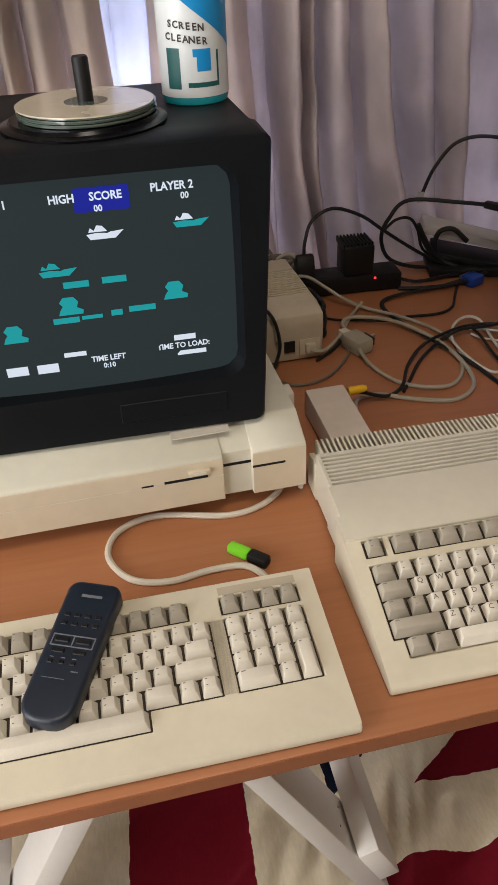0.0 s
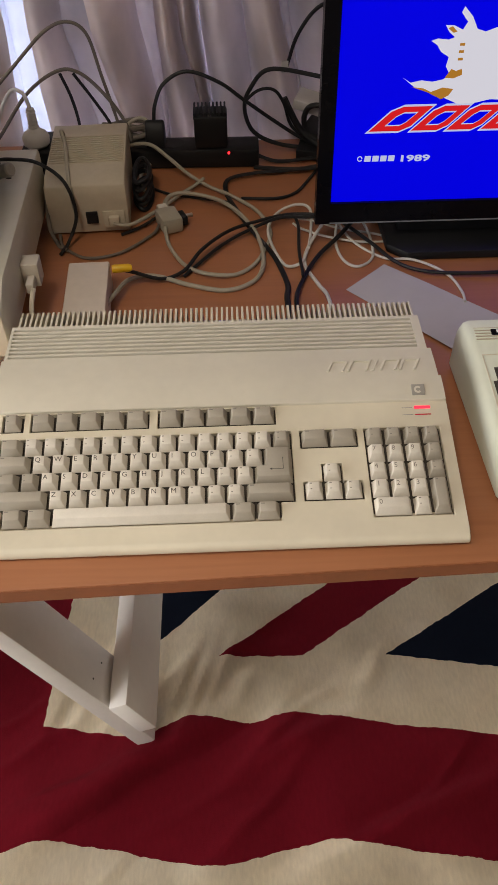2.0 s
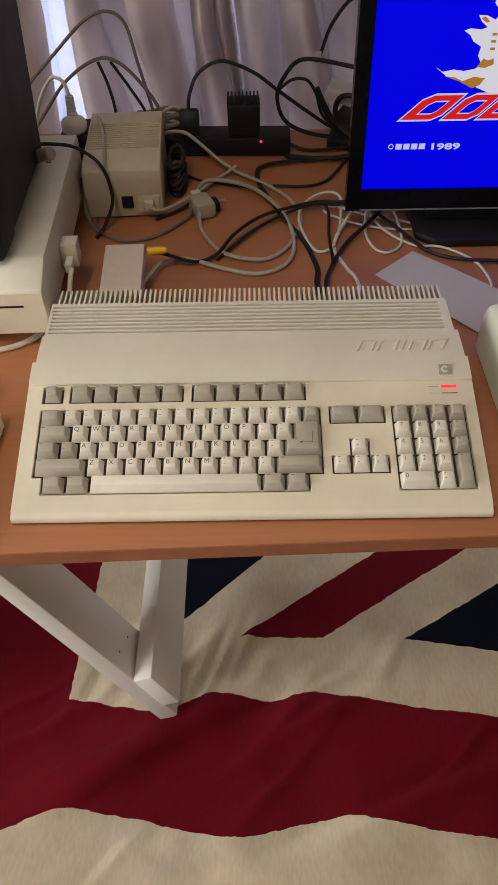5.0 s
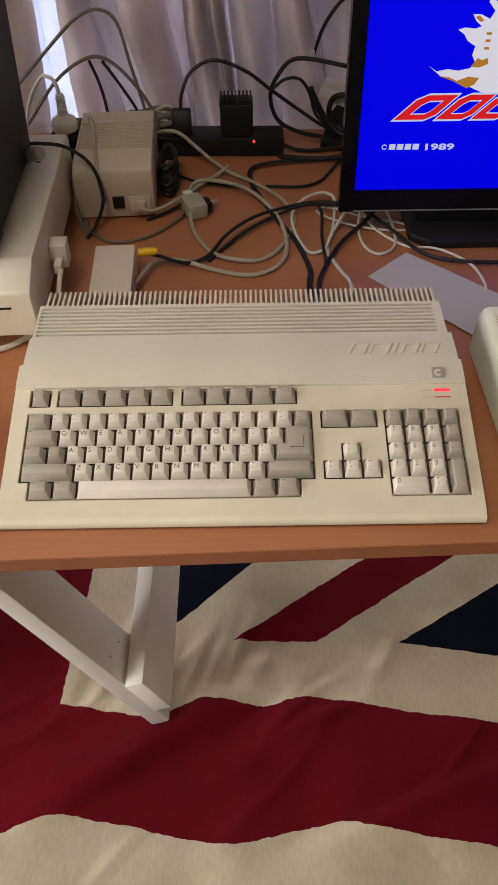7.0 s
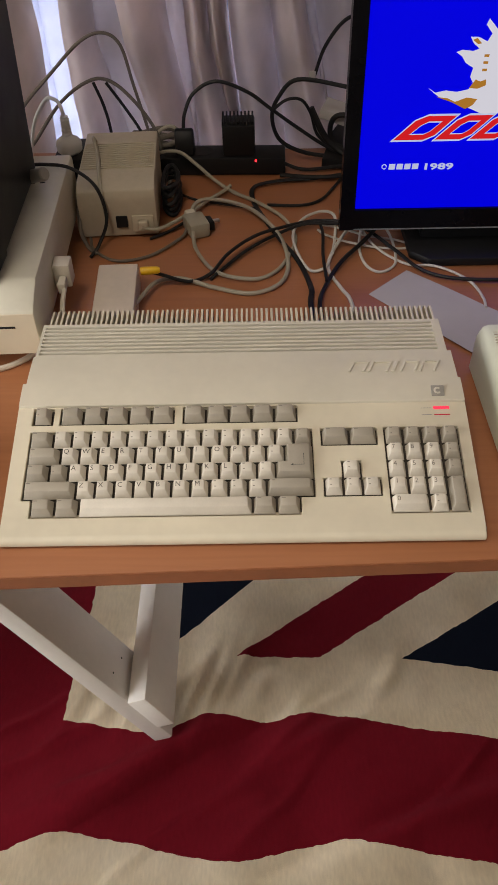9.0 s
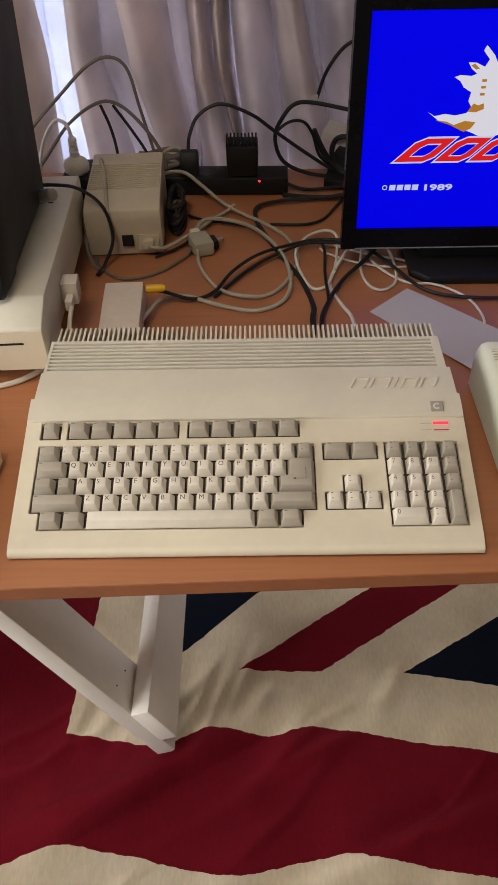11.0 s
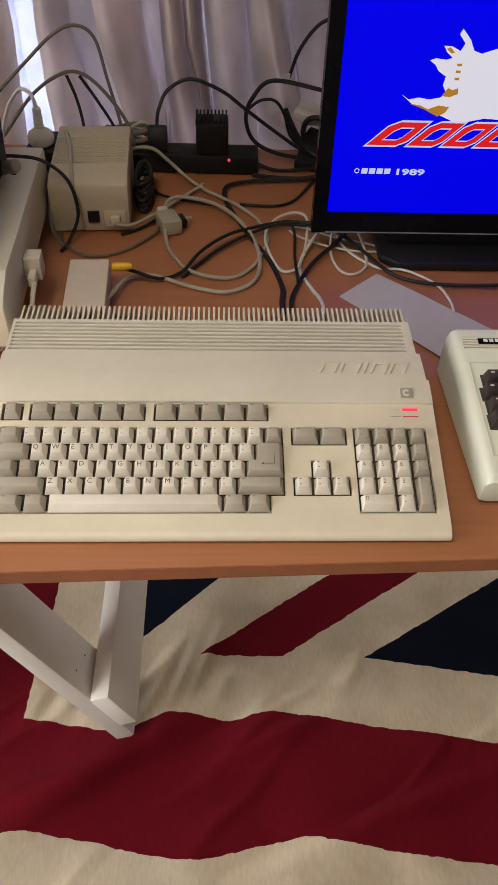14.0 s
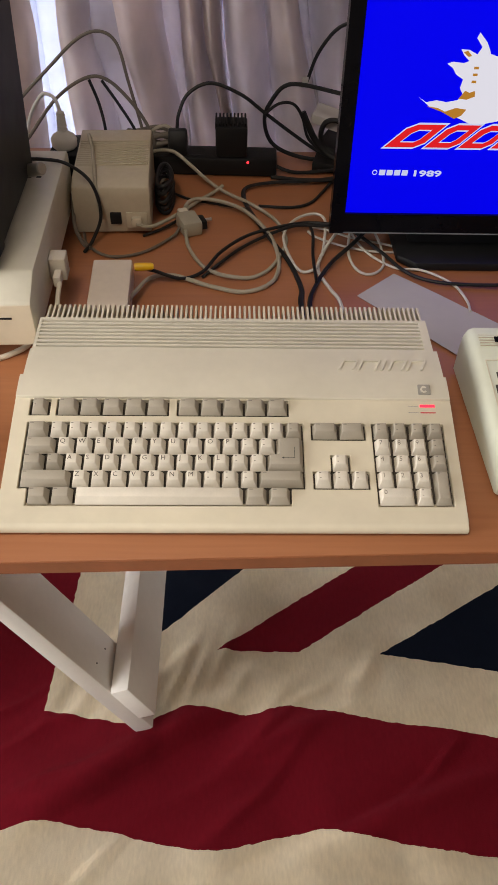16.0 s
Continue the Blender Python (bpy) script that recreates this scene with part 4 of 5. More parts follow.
    for x, z, w2, h2, mat in ((-0.222, 1.028, 0.024, 0.0065, CRTCYAN), (-0.186, 1.029, 0.023, 0.0065, CRTCYAN), (-0.237, 0.992, 0.025, 0.006, CRTCYAN), (-0.212, 0.993, 0.02, 0.004, CRTCYAN), (-0.188, 0.9945, 0.011, 0.006, CRTCYAN), (-0.163, 0.996, 0.026, 0.006, CRTCYAN), (-0.235, 0.954, 0.022, 0.005, CRTWHITE), (-0.294, 0.941, 0.021, 0.010, CRTWHITE), (-0.264, 0.941, 0.021, 0.010, CRTWHITE), (-0.124, 0.957, 0.022, 0.006, CRTWHITE), (-0.118, 0.9385, 0.03, 0.005, CRTWHITE)):
        mark(x, z, w2, h2, mat)
    part("front_flap", box(0.02, 0.135, -0.0012, 0.002, 0.020, 0.044, 0.001, 1), TVBLACK, c, "flush control flap")
    part("aerial_knob", lathe([(0.008, 0), (0.009, 0.004), (0.009, 0.030), (0.0075, 0.032)], 20), BADGE, c, "grey metal plug at the back").matrix_basis = pose(0.166, 0.245, 0.014, 0, 70, -30)
    return c


television()


def cleaner_bottle():
    c = thing("cleaner_bottle", "white, blue and cyan screen cleaner bottle on the television", "bottle", pose(-0.075, 0.468, 1.1460))
    part("bottle_body", lathe([(0.028, 0), (0.033, 0.003), (0.0342, 0.008), (0.0342, 0.15), (0.030, 0.165), (0.016, 0.18), (0.014, 0.20)], 48), LIQUID, c, "cyan clear plastic body")

    def wrap(name, a0, a1, z0, z1, mat, r=0.0347, lab=""):
        bm, n = bmesh.new(), max(2, int(abs(a1 - a0) / 6))
        low = [bm.verts.new((r * math.cos(radians(a0 + (a1 - a0) * k / n)), r * math.sin(radians(a0 + (a1 - a0) * k / n)), z0(k / n) if callable(z0) else z0)) for k in range(n + 1)]
        up = [bm.verts.new((v.co.x, v.co.y, z1)) for v in low]
        for k in range(n):
            bm.faces.new([low[k], low[k + 1], up[k + 1], up[k]])
        part(name, bm, mat, c, lab)

    wrap("label_film", 0, 360, 0.010, 0.148, BOTTLE, lab="white printed label")
    wrap("label_swoosh", 222, 345, lambda t: 0.108 - 0.058 * t, 0.1482, BOTTLEBLUE, 0.0350, "blue swoosh on the label")
    wrap("label_picture", 215, 240, 0.018, 0.055, TEALPRINT, 0.0350)
    wrap("label_panel", 252, 306, 0.0195, 0.024, TEALPRINT, 0.0350)
    wrap("label_panel", 256, 268, 0.024, 0.047, BOTTLE, 0.0351)
    wrap("label_spot", 262, 292, 0.034, 0.054, BOTTLEBLUE, 0.0350)
    wrap("label_edge", 303, 307, 0.0195, 0.052, TEALPRINT, 0.0350)
    for word, z in (("SCREEN", 0.0735), ("CLEANER", 0.0625)):
        width = 0.0082 * len(word) * 0.62
        for i, ch in enumerate(word):
            a = radians(252) + (i - (len(word) - 1) / 2) * 0.0063 / 0.0352
            m = Matrix.Translation((0.0353 * math.cos(a), 0.0353 * math.sin(a), z - 0.0008 * i)) @ Matrix.Rotation(a + math.pi / 2, 4, "Z") @ pose(0, 0, 0, 90)
            lettering("label_letter", ch, 0.0088, DARKMARK, c, m, align="CENTER", bold=0.03)
    part("cap", lathe([(0.017, 0.198), (0.017, 0.225), (0.012, 0.235)], 24), BOTTLE, c)
    return c


cleaner_bottle()


def disc_spindle():
    c = thing("disc_spindle", "black spindle with a few pale discs on the television", "disc spindle", pose(-0.188, 0.400, 1.1470))
    part("base", lathe([(0.074, 0), (0.0785, 0.002), (0.0785, 0.006), (0.071, 0.008), (0.069, 0.011), (0.020, 0.0115)], 64, centre=(-0.004, -0.003, 0)), GLOSSBLACK, c, "glossy black round base")
    part("post", lathe([(0.0076, 0.011), (0.0076, 0.058), (0.0066, 0.060)], 24), BLACK, c)
    for k in range(6):
        bm = lathe([(0.0648, 0.0118 + 0.0017 * k), (0.0648, 0.0131 + 0.0017 * k)], 64)
        d = part("disc", bm, DISC if k == 5 else DISCEDGE, c)
        d.location = (0.0012 * math.sin(k * 2.1), 0.0012 * math.cos(k * 3.3), 0)
    part("disc_hub", lathe([(0.0205, 0.0212), (0.0205, 0.0219)], 40), DISCEDGE, c)
    return c


disc_spindle()


def monitor():
    c = thing("flat_monitor", "black flat-screen monitor showing a bright blue title picture", "monitor", pose(0, 0, TOP))
    x0, x1, z0, z1, y = 0.374, 0.893, 0.042, 0.368, 0.535
    sx0, sx1, sz0, sz1 = 0.3940, 0.8725, 0.0715, 0.348
    lean = Matrix.Translation((0, y, z0)) @ pose(0, 0, 0, -4.5) @ Matrix.Translation((0, -y, -z0))
    bm = bmesh.new()
    for a in ((x0, x1, z0, sz0), (x0, x1, sz1, z1), (x0, sx0, sz0, sz1), (sx1, x1, sz0, sz1)):
        box(a[0], a[1], y - 0.006, y + 0.013, a[2], a[3], bm=bm)
    part("bezel", bm, GLOSSBLACK, c, "glossy black bezel").matrix_basis = lean
    part("rear_shell", prism([(y + 0.012, z0 + 0.002), (y + 0.012, z1 - 0.002), (y + 0.034, z1 - 0.006), (y + 0.055, z1 - 0.06), (y + 0.055, z0 + 0.05), (y + 0.034, z0 + 0.006)], x0 + 0.022, x1 - 0.022), BLACK, c).matrix_basis = lean
    screen = part("screen", box(sx0 - 0.001, sx1 + 0.001, y - 0.0005, y + 0.002, sz0 - 0.001, sz1 + 0.001), BLUESCREEN, c, "bright blue lit screen", shade=False)
    screen.matrix_basis = lean
    part("chrome_strip", box(x0 + 0.02, x1 - 0.02, y - 0.0068, y - 0.005, z0 + 0.0005, z0 + 0.0022), GREYMARK, c).matrix_basis = lean
    part("stand_neck", prism([(0.555, 0.012), (0.555, 0.09), (0.60, 0.12), (0.61, 0.012)], 0.497, 0.773, bevel=0.006), BLACK, c)
    part("stand_base", prism([(0.502, 0.496), (0.770, 0.496), (0.800, 0.52), (0.800, 0.68), (0.770, 0.70), (0.500, 0.70), (0.476, 0.68), (0.476, 0.52)], 0.0006, 0.014, "z", bevel=0.004), BLACK, c, "black stand base")

    def flat(name, pts, mat, lift=0.0012):
        return part(name, prism([(x, z - TOP) for x, z in pts], y - lift - 0.0003, y - lift, "y"), mat, screen, shade=False)

    # red slanted title blocks with pale outlines, as plain shapes
    base, top, sh = 0.9055, 0.9355, 0.030

    def slant(pts, dx, w):
        return [(dx + u * w + (v * sh), base + v * (top - base)) for u, v in pts]

    block = [(0.0, 0.0), (0.06, 0.8), (0.26, 1.0), (1.02, 1.0), (0.98, 0.2), (0.8, 0.0)]
    hole = [(0.30, 0.27), (0.34, 0.60), (0.44, 0.73), (0.76, 0.73), (0.72, 0.38), (0.64, 0.27)]
    for dx, w in ((0.4386, 0.049), (0.4935, 0.042), (0.5400, 0.040), (0.5850, 0.042), (0.6320, 0.042)):
        flat("title_outline", slant([(0.5 + (u - 0.5) * 1.10, 0.5 + (v - 0.5) * 1.16) for u, v in block], dx, w), LCDPALE, 0.0010)
        flat("title_block", slant(block, dx, w), LCDRED, 0.0014)
        flat("title_outline", slant([(0.53 + (u - 0.53) * 1.12, 0.5 + (v - 0.5) * 1.22) for u, v in hole], dx, w), LCDPALE, 0.0018)
        flat("title_gap", slant(hole, dx, w), BLUESCREEN, 0.0022)
    # white and gold jagged picture: plain shapes
    hand = [(0.476, 0.970), (0.486, 0.964), (0.4995, 0.9665), (0.513, 0.9645), (0.5265, 0.967), (0.534, 0.972), (0.5275, 0.982), (0.5295, 0.9925), (0.519, 0.9985), (0.5135, 1.006), (0.5055, 1.011), (0.513, 1.0135), (0.5265, 1.012), (0.5335, 1.0145), (0.5255, 1.0205), (0.5205, 1.028), (0.531, 1.0275), (0.542, 1.0225), (0.5465, 1.031), (0.5375, 1.041), (0.5405, 1.0475), (0.552, 1.036), (0.5595, 1.023), (0.57, 1.02), (0.60, 1.03), (0.64, 1.02), (0.66, 0.98), (0.63, 0.94), (0.59, 0.942), (0.573, 0.9385), (0.558, 0.936), (0.5475, 0.938), (0.538, 0.942), (0.521, 0.949), (0.507, 0.953), (0.4915, 0.9585)]
    flat("picture_shape", hand, LCDWHITE, 0.0010)
    for pts in ([(0.488, 0.9590), (0.508, 0.9525), (0.527, 0.9435), (0.536, 0.948), (0.541, 0.9555), (0.527, 0.9575), (0.513, 0.9525), (0.503, 0.957)], [(0.528, 0.969), (0.539, 0.968), (0.549, 0.972), (0.548, 0.979), (0.541, 0.9765), (0.535, 0.979)], [(0.524, 1.0245), (0.531, 1.0195), (0.5355, 1.0205), (0.529, 1.0265)]):
        flat("picture_shade", pts, LCDGOLD, 0.0014)
    for z in (0.997, 1.005, 0.9885):
        flat("picture_shade", [(0.541, z), (0.547, z), (0.547, z + 0.003), (0.541, z + 0.003)], LCDGOLD, 0.0014)
    # small caption: a plain bar for the maker, then the year
    for xa, xb in ((0.4265, 0.4335),):
        flat("caption_ring", [(0.430 + 0.0036 * math.cos(a), 0.8703 + 0.0036 * math.sin(a)) for a in np.linspace(0, 5.9, 14)] + [(0.430 + 0.0024 * math.cos(a), 0.8703 + 0.0024 * math.sin(a)) for a in np.linspace(5.9, 0, 14)], LCDPALE)
    for k in range(4):
        xa = 0.4360 + 0.0105 * k
        flat("caption_bar", [(xa, 0.8665), (xa + 0.0084, 0.8665), (xa + 0.009, 0.8740), (xa + 0.0006, 0.8740)], LCDPALE)
    lettering("caption_year", "1989", 0.0112, LCDPALE, screen, pose(0.4812, y - 0.0018, 0.8660 - TOP, 90), bold=0.035).scale = (1.9, 1.02, 1.0)
    return c


monitor()


def power_brick():
    c = thing("power_supply", "beige ribbed power supply box standing on the desk", "power supply", pose(0.045, 0.693, TOP + 0.001, 0, 0, 3.0))
    prof = [(-0.098, 0.002), (-0.101, 0.060), (-0.098, 0.075), (-0.07, 0.0815), (0.098, 0.0815), (0.099, 0.076), (0.099, 0.002)]
    part("case", prism(prof, -0.0575, 0.0575, bevel=0.0025), PSUBEIGE, c)
    rib = box(-0.0545, 0.0545, -0.0018, 0.0018, 0.0, 0.0018, 0.0005, 1)
    me = bpy.data.meshes.new("rib")
    bmesh.ops.recalc_face_normals(rib, faces=rib.faces)
    rib.to_mesh(me)
    rib.free()
    me.materials.append(PSUBEIGE)
    for k in range(13):
        shared("rib", me, c, pose(0, -0.036 + 0.0072 * k, 0.0813))
    part("socket", box(-0.004, 0.013, -0.103, -0.098, 0.018, 0.036, 0.001), BLACK, c, "black power switch")
    part("cable_boot", box(0.028, 0.044, -0.110, -0.098, 0.014, 0.030, 0.003), PSUBEIGE, c)
    part("label_plate", box(0.020, 0.052, -0.1022, -0.098, 0.010, 0.036, 0.001), PSUBEIGE, c)
    return c


power_brick()


def modulator():
    c = thing("video_modulator", "cream video modulator box plugged behind the home computer", "adapter", pose(0.0695, 0.395, TOP, 0, 0, 2.0))
    part("case", prism([(-0.092, 0.012), (-0.092, 0.034), (0.055, 0.042), (0.0575, 0.039), (0.0575, 0.004), (-0.06, 0.004)], -0.0265, 0.0265, bevel=0.002), MODCREAM, c)
    part("foot", box(-0.02, 0.02, 0.02, 0.05, 0.0006, 0.005), BLACK, c)
    return c


modulator()


def power_strip():
    c = thing("power_strip", "black power strip with a red switch light at the desk's back", "power strip", pose(0.212, 0.822, TOP, 0, 0, -1.5))
    part("body", box(-0.125, 0.097, -0.024, 0.030, 0.0006, 0.032, 0.004), BLACK, c)
    part("switch_light", lathe([(0.0016, 0), (0.0021, 0.0008), (0.0016, 0.0014)], 12), REDDOT, c, "glowing red switch light").matrix_basis = pose(0.047, -0.0242, 0.0265, 60)
    for k in range(3):
        part("socket", lathe([(0.018, 0.0), (0.018, 0.0325), (0.014, 0.0325)], 24), BLACK, c).location = (-0.1 + 0.055 * k, 0.003, 0)
    return c


power_strip()


def wall_adapter():
    c = thing("plug_adapter", "ribbed black mains adapter plugged into the power strip", "adapter", pose(0.230, 0.822, TOP + 0.0328))
    part("body", box(-0.027, 0.027, -0.022, 0.026, 0.0, 0.052, 0.004), BLACK, c)
    for k in range(9):
        part("rib", box(-0.0275 + 0.0062 * k, -0.0245 + 0.0062 * k, -0.018, 0.030, 0.046, 0.0565, 0.0008, 1), BLACK, c)
    return c


wall_adapter()


def mains_plug(x, y, z, mat, label):
    c = thing("mains_plug", label, "plug", pose(x, y, z), group="plugs on the desk")
    part("body", lathe([(0.016, 0.0), (0.020, 0.004), (0.021, 0.014), (0.018, 0.020), (0.009, 0.026), (0.007, 0.028)], 24), mat, c)
    for k in range(5):
        part("strain_ring", lathe([(0.0075, 0.028 + 0.006 * k), (0.0085 - 0.0006 * k, 0.030 + 0.006 * k), (0.0062, 0.033 + 0.006 * k)], 16), mat, c)
    return c


mains_plug(-0.040, 0.745, TOP + 0.070, WHITEPAINT, "white round mains plug in a socket behind the power supply")
s = thing("socket_block", "black extension socket behind the beige computer", "socket", pose(-0.040, 0.745, TOP))
part("body", box(-0.024, 0.024, -0.028, 0.055, 0.0006, 0.070, 0.004), BLACK, s)
p = thing("mains_plug", "black angled mains plug in the power strip", "plug", pose(0.137, 0.822, TOP + 0.0328), group="plugs on the desk")
part("body", prism([(-0.017, 0.0), (-0.014, 0.022), (-0.005, 0.040), (0.006, 0.040), (0.017, 0.018), (0.019, 0.0)], -0.015, 0.017, bevel=0.004), BLACK, p)


def white_adapter():
    c = thing("cable_joint", "cream cable plug joint lying on the desk", "plug", pose(0.165, 0.607, TOP + 0.0006, 0, 0, 20))
    part("block", box(-0.016, 0.016, -0.022, 0.022, 0.0, 0.024, 0.005), GREYCABLE, c)
    part("boot", box(-0.008, 0.008, 0.022, 0.040, 0.004, 0.020, 0.003), CREAMCABLE, c)
    part("metal_shell", box(0.016, 0.026, -0.012, 0.012, 0.004, 0.018, 0.002), BLACK, c)
    part("screw", lathe([(0.003, 0), (0.003, 0.012)], 10), METAL, c).matrix_basis = pose(0.026, 0.004, 0.011, 0, 90)
    return c


white_adapter()


def paper_sheet():
    bm, nx, ny, grid = bmesh.new(), 20, 14, []
    a, b, d = Vector((0.408, 0.429)), Vector((0.469, 0.488)), Vector((0.532, 0.279))
    for j in range(ny + 1):
        row = []
        for i in range(nx + 1):
            u, v = i / nx, j / ny
            q = (a + (d - a) * u * 1.2) * (1 - v) + (b + Vector((0.160, -0.158)) * u) * v
            row.append(bm.verts.new((q.x, q.y, TOP + 0.0012 + 0.004 * max(0, math.sin(3 * u + 1.5 * v)) * u)))
        grid.append(row)
    for p0, p1 in zip(grid, grid[1:]):
        for i in range(nx):
            bm.faces.new([p0[i], p0[i + 1], p1[i + 1], p1[i]])
    bm.normal_update()
    bmesh.ops.solidify(bm, geom=list(bm.faces), thickness=0.0004)
    return tagged(part("paper_sheet", bm, PAPER), "white sheet of paper lying on the desk", "paper")


paper_sheet()


# ---- brown-keyed computer at the edge ----
def brown_key_computer():
    c = thing("home_computer", "cream wedge home computer with dark brown keys, yellowed side", "computer", pose(0.509, 0.050, TOP))
    prof = [(0.0, 0.006), (0.0, 0.034), (0.006, 0.041), (0.175, 0.066), (0.196, 0.070), (0.212, 0.068), (0.216, 0.060), (0.216, 0.006)]
    W = 0.404
    # side rolls over in a soft curve
    bm, loops = bmesh.new(), []
    for x, dz in ((0.0, 0.018), (0.0015, 0.008), (0.005, 0.0025), (0.011, 0.0), (W - 0.011, 0.0), (W - 0.005, 0.0025), (W - 0.0015, 0.008), (W, 0.018)):
        loops.append([bm.verts.new((x, y + (dz * 0.25 if y < 0.01 else (-dz * 0.2 if y > 0.2 else 0)), z - (dz if z > 0.03 else 0))) for y, z in prof])
    for a, b in zip(loops, loops[1:]):
        for k in range(len(a)):
            bm.faces.new([a[k - 1], a[k], b[k], b[k - 1]])
    bm.faces.new(loops[0])
    bm.faces.new(loops[-1][::-1])
    part("case", bm, GREENCREAM, c)
    part("foot", box(0.01, W - 0.01, 0.012, 0.20, 0.0005, 0.0065), BLACK, c)
    sl = math.degrees(math.atan(0.148))

    def on(x, y, lift=0.0):
        return pose(x, y, 0.041 + (y - 0.006) * 0.148 + lift, sl)

    bm = bmesh.new()
    for a in ((0, 0.33, 0, 0.0012), (0, 0.33, 0.1288, 0.13), (0, 0.0012, 0, 0.13), (0.3288, 0.33, 0, 0.13)):
        box(a[0], a[1], a[2], a[3], -0.001, 0.0006, bm=bm)
    part("panel_rim", bm, CREAM, c).matrix_basis = on(0.013, 0.028)
    bm = bmesh.new()
    for j, off in enumerate((0.0, 0.1, 0.0, 0.25)):
        box(off * U - 0.001, 0.31, j * U + (0.0002 if j else -0.001), (j + 1) * U, -0.001, 0.0008, bm=bm)
    part("key_well", bm, WELL, c, shade=False).matrix_basis = on(0.0180, 0.062)
    made = keycap_mesh("keycap", U, U, BROWNKEY, 0.0125, (0.0024, 0.0024, 0.004, 0.0018))
    for j, off in enumerate((0.0, 0.1, 0.0, 0.25)):
        for i in range(15):
            k = shared("keycap", made, c, on(0.0180 + off * U + i * U, 0.062, 0.0008) @ Matrix.Translation((0, j * U, 0)))
            shared("legend", bar_mesh(0.004, 0.0018, WHITEMARK), k, pose(0.0065, 0.0110, 0.0123, 5))
    part("badge", box(0.0, 0.10, 0.0, 0.0085, -0.001, 0.0008, 0.0006, 1), GLOSSBLACK, c, "dark oval badge with pale marks").matrix_basis = on(0.030, 0.184, 0.0014)
    for k in range(5):
        part("badge_mark", box(0.0, 0.0048, 0.0, 0.0045, 0.0, 0.0003), WHITEMARK, c).matrix_basis = on(0.036 + 0.0068 * k, 0.186, 0.0024)
    # thin darker strips on the surface, painting the shade of moulded grooves
    for k in range(5):
        part("groove_shade", box(0.0, 0.38, 0.0, 0.0007, -0.001, 0.0005), PSUBEIGE, c).matrix_basis = on(0.012, 0.178 + 0.0042 * k, 0.0012 if k < 4 else 0.0006)
    return c


brown_key_computer()


# ---- keyboard with the remote on it ----
def desk_keyboard():
    c = thing("keyboard", "cream wired keyboard with cream and grey keys near the desk edge", "keyboard", pose(-0.036, -0.031, TOP, 0, 0, 0.6))
    W = 0.44
    sl = math.atan(0.115)

    def place(x, s, d):
        return (x - W, s * math.cos(sl) + d * math.sin(sl), 0.0165 + s * math.sin(sl) - d * math.cos(sl))

    N = W - 0.0945  # numeric block's left edge
    M = N - 0.0135  # main block's right edge
    s0 = 0.0335
    rowsp = [s0 + k * U for k in range(6)]
    wells = [(N, N + 4 * U, s0 + U, s0 + 5 * U), (M - 15 * U, M, s0 + U, s0 + 5 * U), (M - 16 * U, M - 3.4 * U, s0, s0 + U), (N, N + 4 * U, s0 + 5.3 * U, s0 + 6.3 * U), (M - 4 * U - 0.018, M - 0.018, s0 + 5.3 * U, s0 + 6.3 * U), (M - 10.6 * U, M - 5.6 * U, s0 + 5.3 * U, s0 + 6.3 * U)]
    g = 0.0007
    wells = [(max(0.006, a - g), b + g, p - g, q + g) for a, b, p, q in wells]
    us = sorted({0.0, W} | {round(v, 5) for r in wells for v in r[:2]})
    ss = sorted({0.002, 0.170} | {round(v, 5) for r in wells for v in r[2:]})
    bm = plate_with_wells(us, ss, lambda x, s: any(a < x < b and p < s < q for a, b, p, q in wells), place, 0.005)
    f, k = place(0, 0.002, 0), place(0, 0.170, 0)
    lip = [(f[1], f[2]), (0.0004, 0.0135), (0.0, 0.009), (0.002, 0.004)]
    tail = [(k[1] + 0.002, 0.004), (k[1] + 0.003, k[2] - 0.003), (k[1], k[2])]
    for line in (lip, tail):
        for (ya, za), (yb, zb) in zip(line, line[1:]):
            bm.faces.new([bm.verts.new(q) for q in ((-W, ya, za), (0, ya, za), (0, yb, zb), (-W, yb, zb))])
    for x in (-W, 0):
        bm.faces.new([bm.verts.new((x, y, z)) for y, z in lip + tail])
    bmesh.ops.remove_doubles(bm, verts=bm.verts, dist=0.0003)
    shell = part("shell", bm, CREAM, c)
    bev = shell.modifiers.new("soft_edges", "BEVEL")
    bev.width, bev.segments, bev.limit_method, bev.angle_limit = 0.0012, 2, "ANGLE", radians(40)
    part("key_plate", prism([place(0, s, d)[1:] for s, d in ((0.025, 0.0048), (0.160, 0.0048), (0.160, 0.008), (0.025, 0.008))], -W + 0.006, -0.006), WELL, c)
    part("foot", box(-W + 0.01, -0.01, 0.01, 0.16, 0.0005, 0.006), BEIGE, c)
    part("gap_plate", prism([place(0, s, d)[1:] for s, d in ((s0 + U, 0.0), (s0 + 5 * U, 0.0), (s0 + 5 * U, 0.003), (s0 + U, 0.003))], M - W + 0.0005, N - W - 0.0005), PSUBEIGE, c)
    part("name_plate", prism([place(0, s, d)[1:] for s, d in ((0.156, -0.0004), (0.165, -0.0004), (0.165, 0.002), (0.156, 0.002))], N - W, -0.018), PSUBEIGE, c, "plain inset name plate")
    m = Matrix.Translation(place(0, 0, 0)) @ pose(0, 0, 0, math.degrees(sl)) @ Matrix.Translation((0, s0, -0.002))
    Wk, G = KEYWHITE, KEYGREY
    nu, mu = N / U, M / U
    rows = [(nu, 1, 2, 1, Wk, None), (nu + 2, 1, 1, 1, Wk, None), (nu + 3, 1, 1, 2, Wk, None), (nu + 3, 3, 1, 1, Wk, None), (nu + 3, 4, 1, 1, Wk, None)]
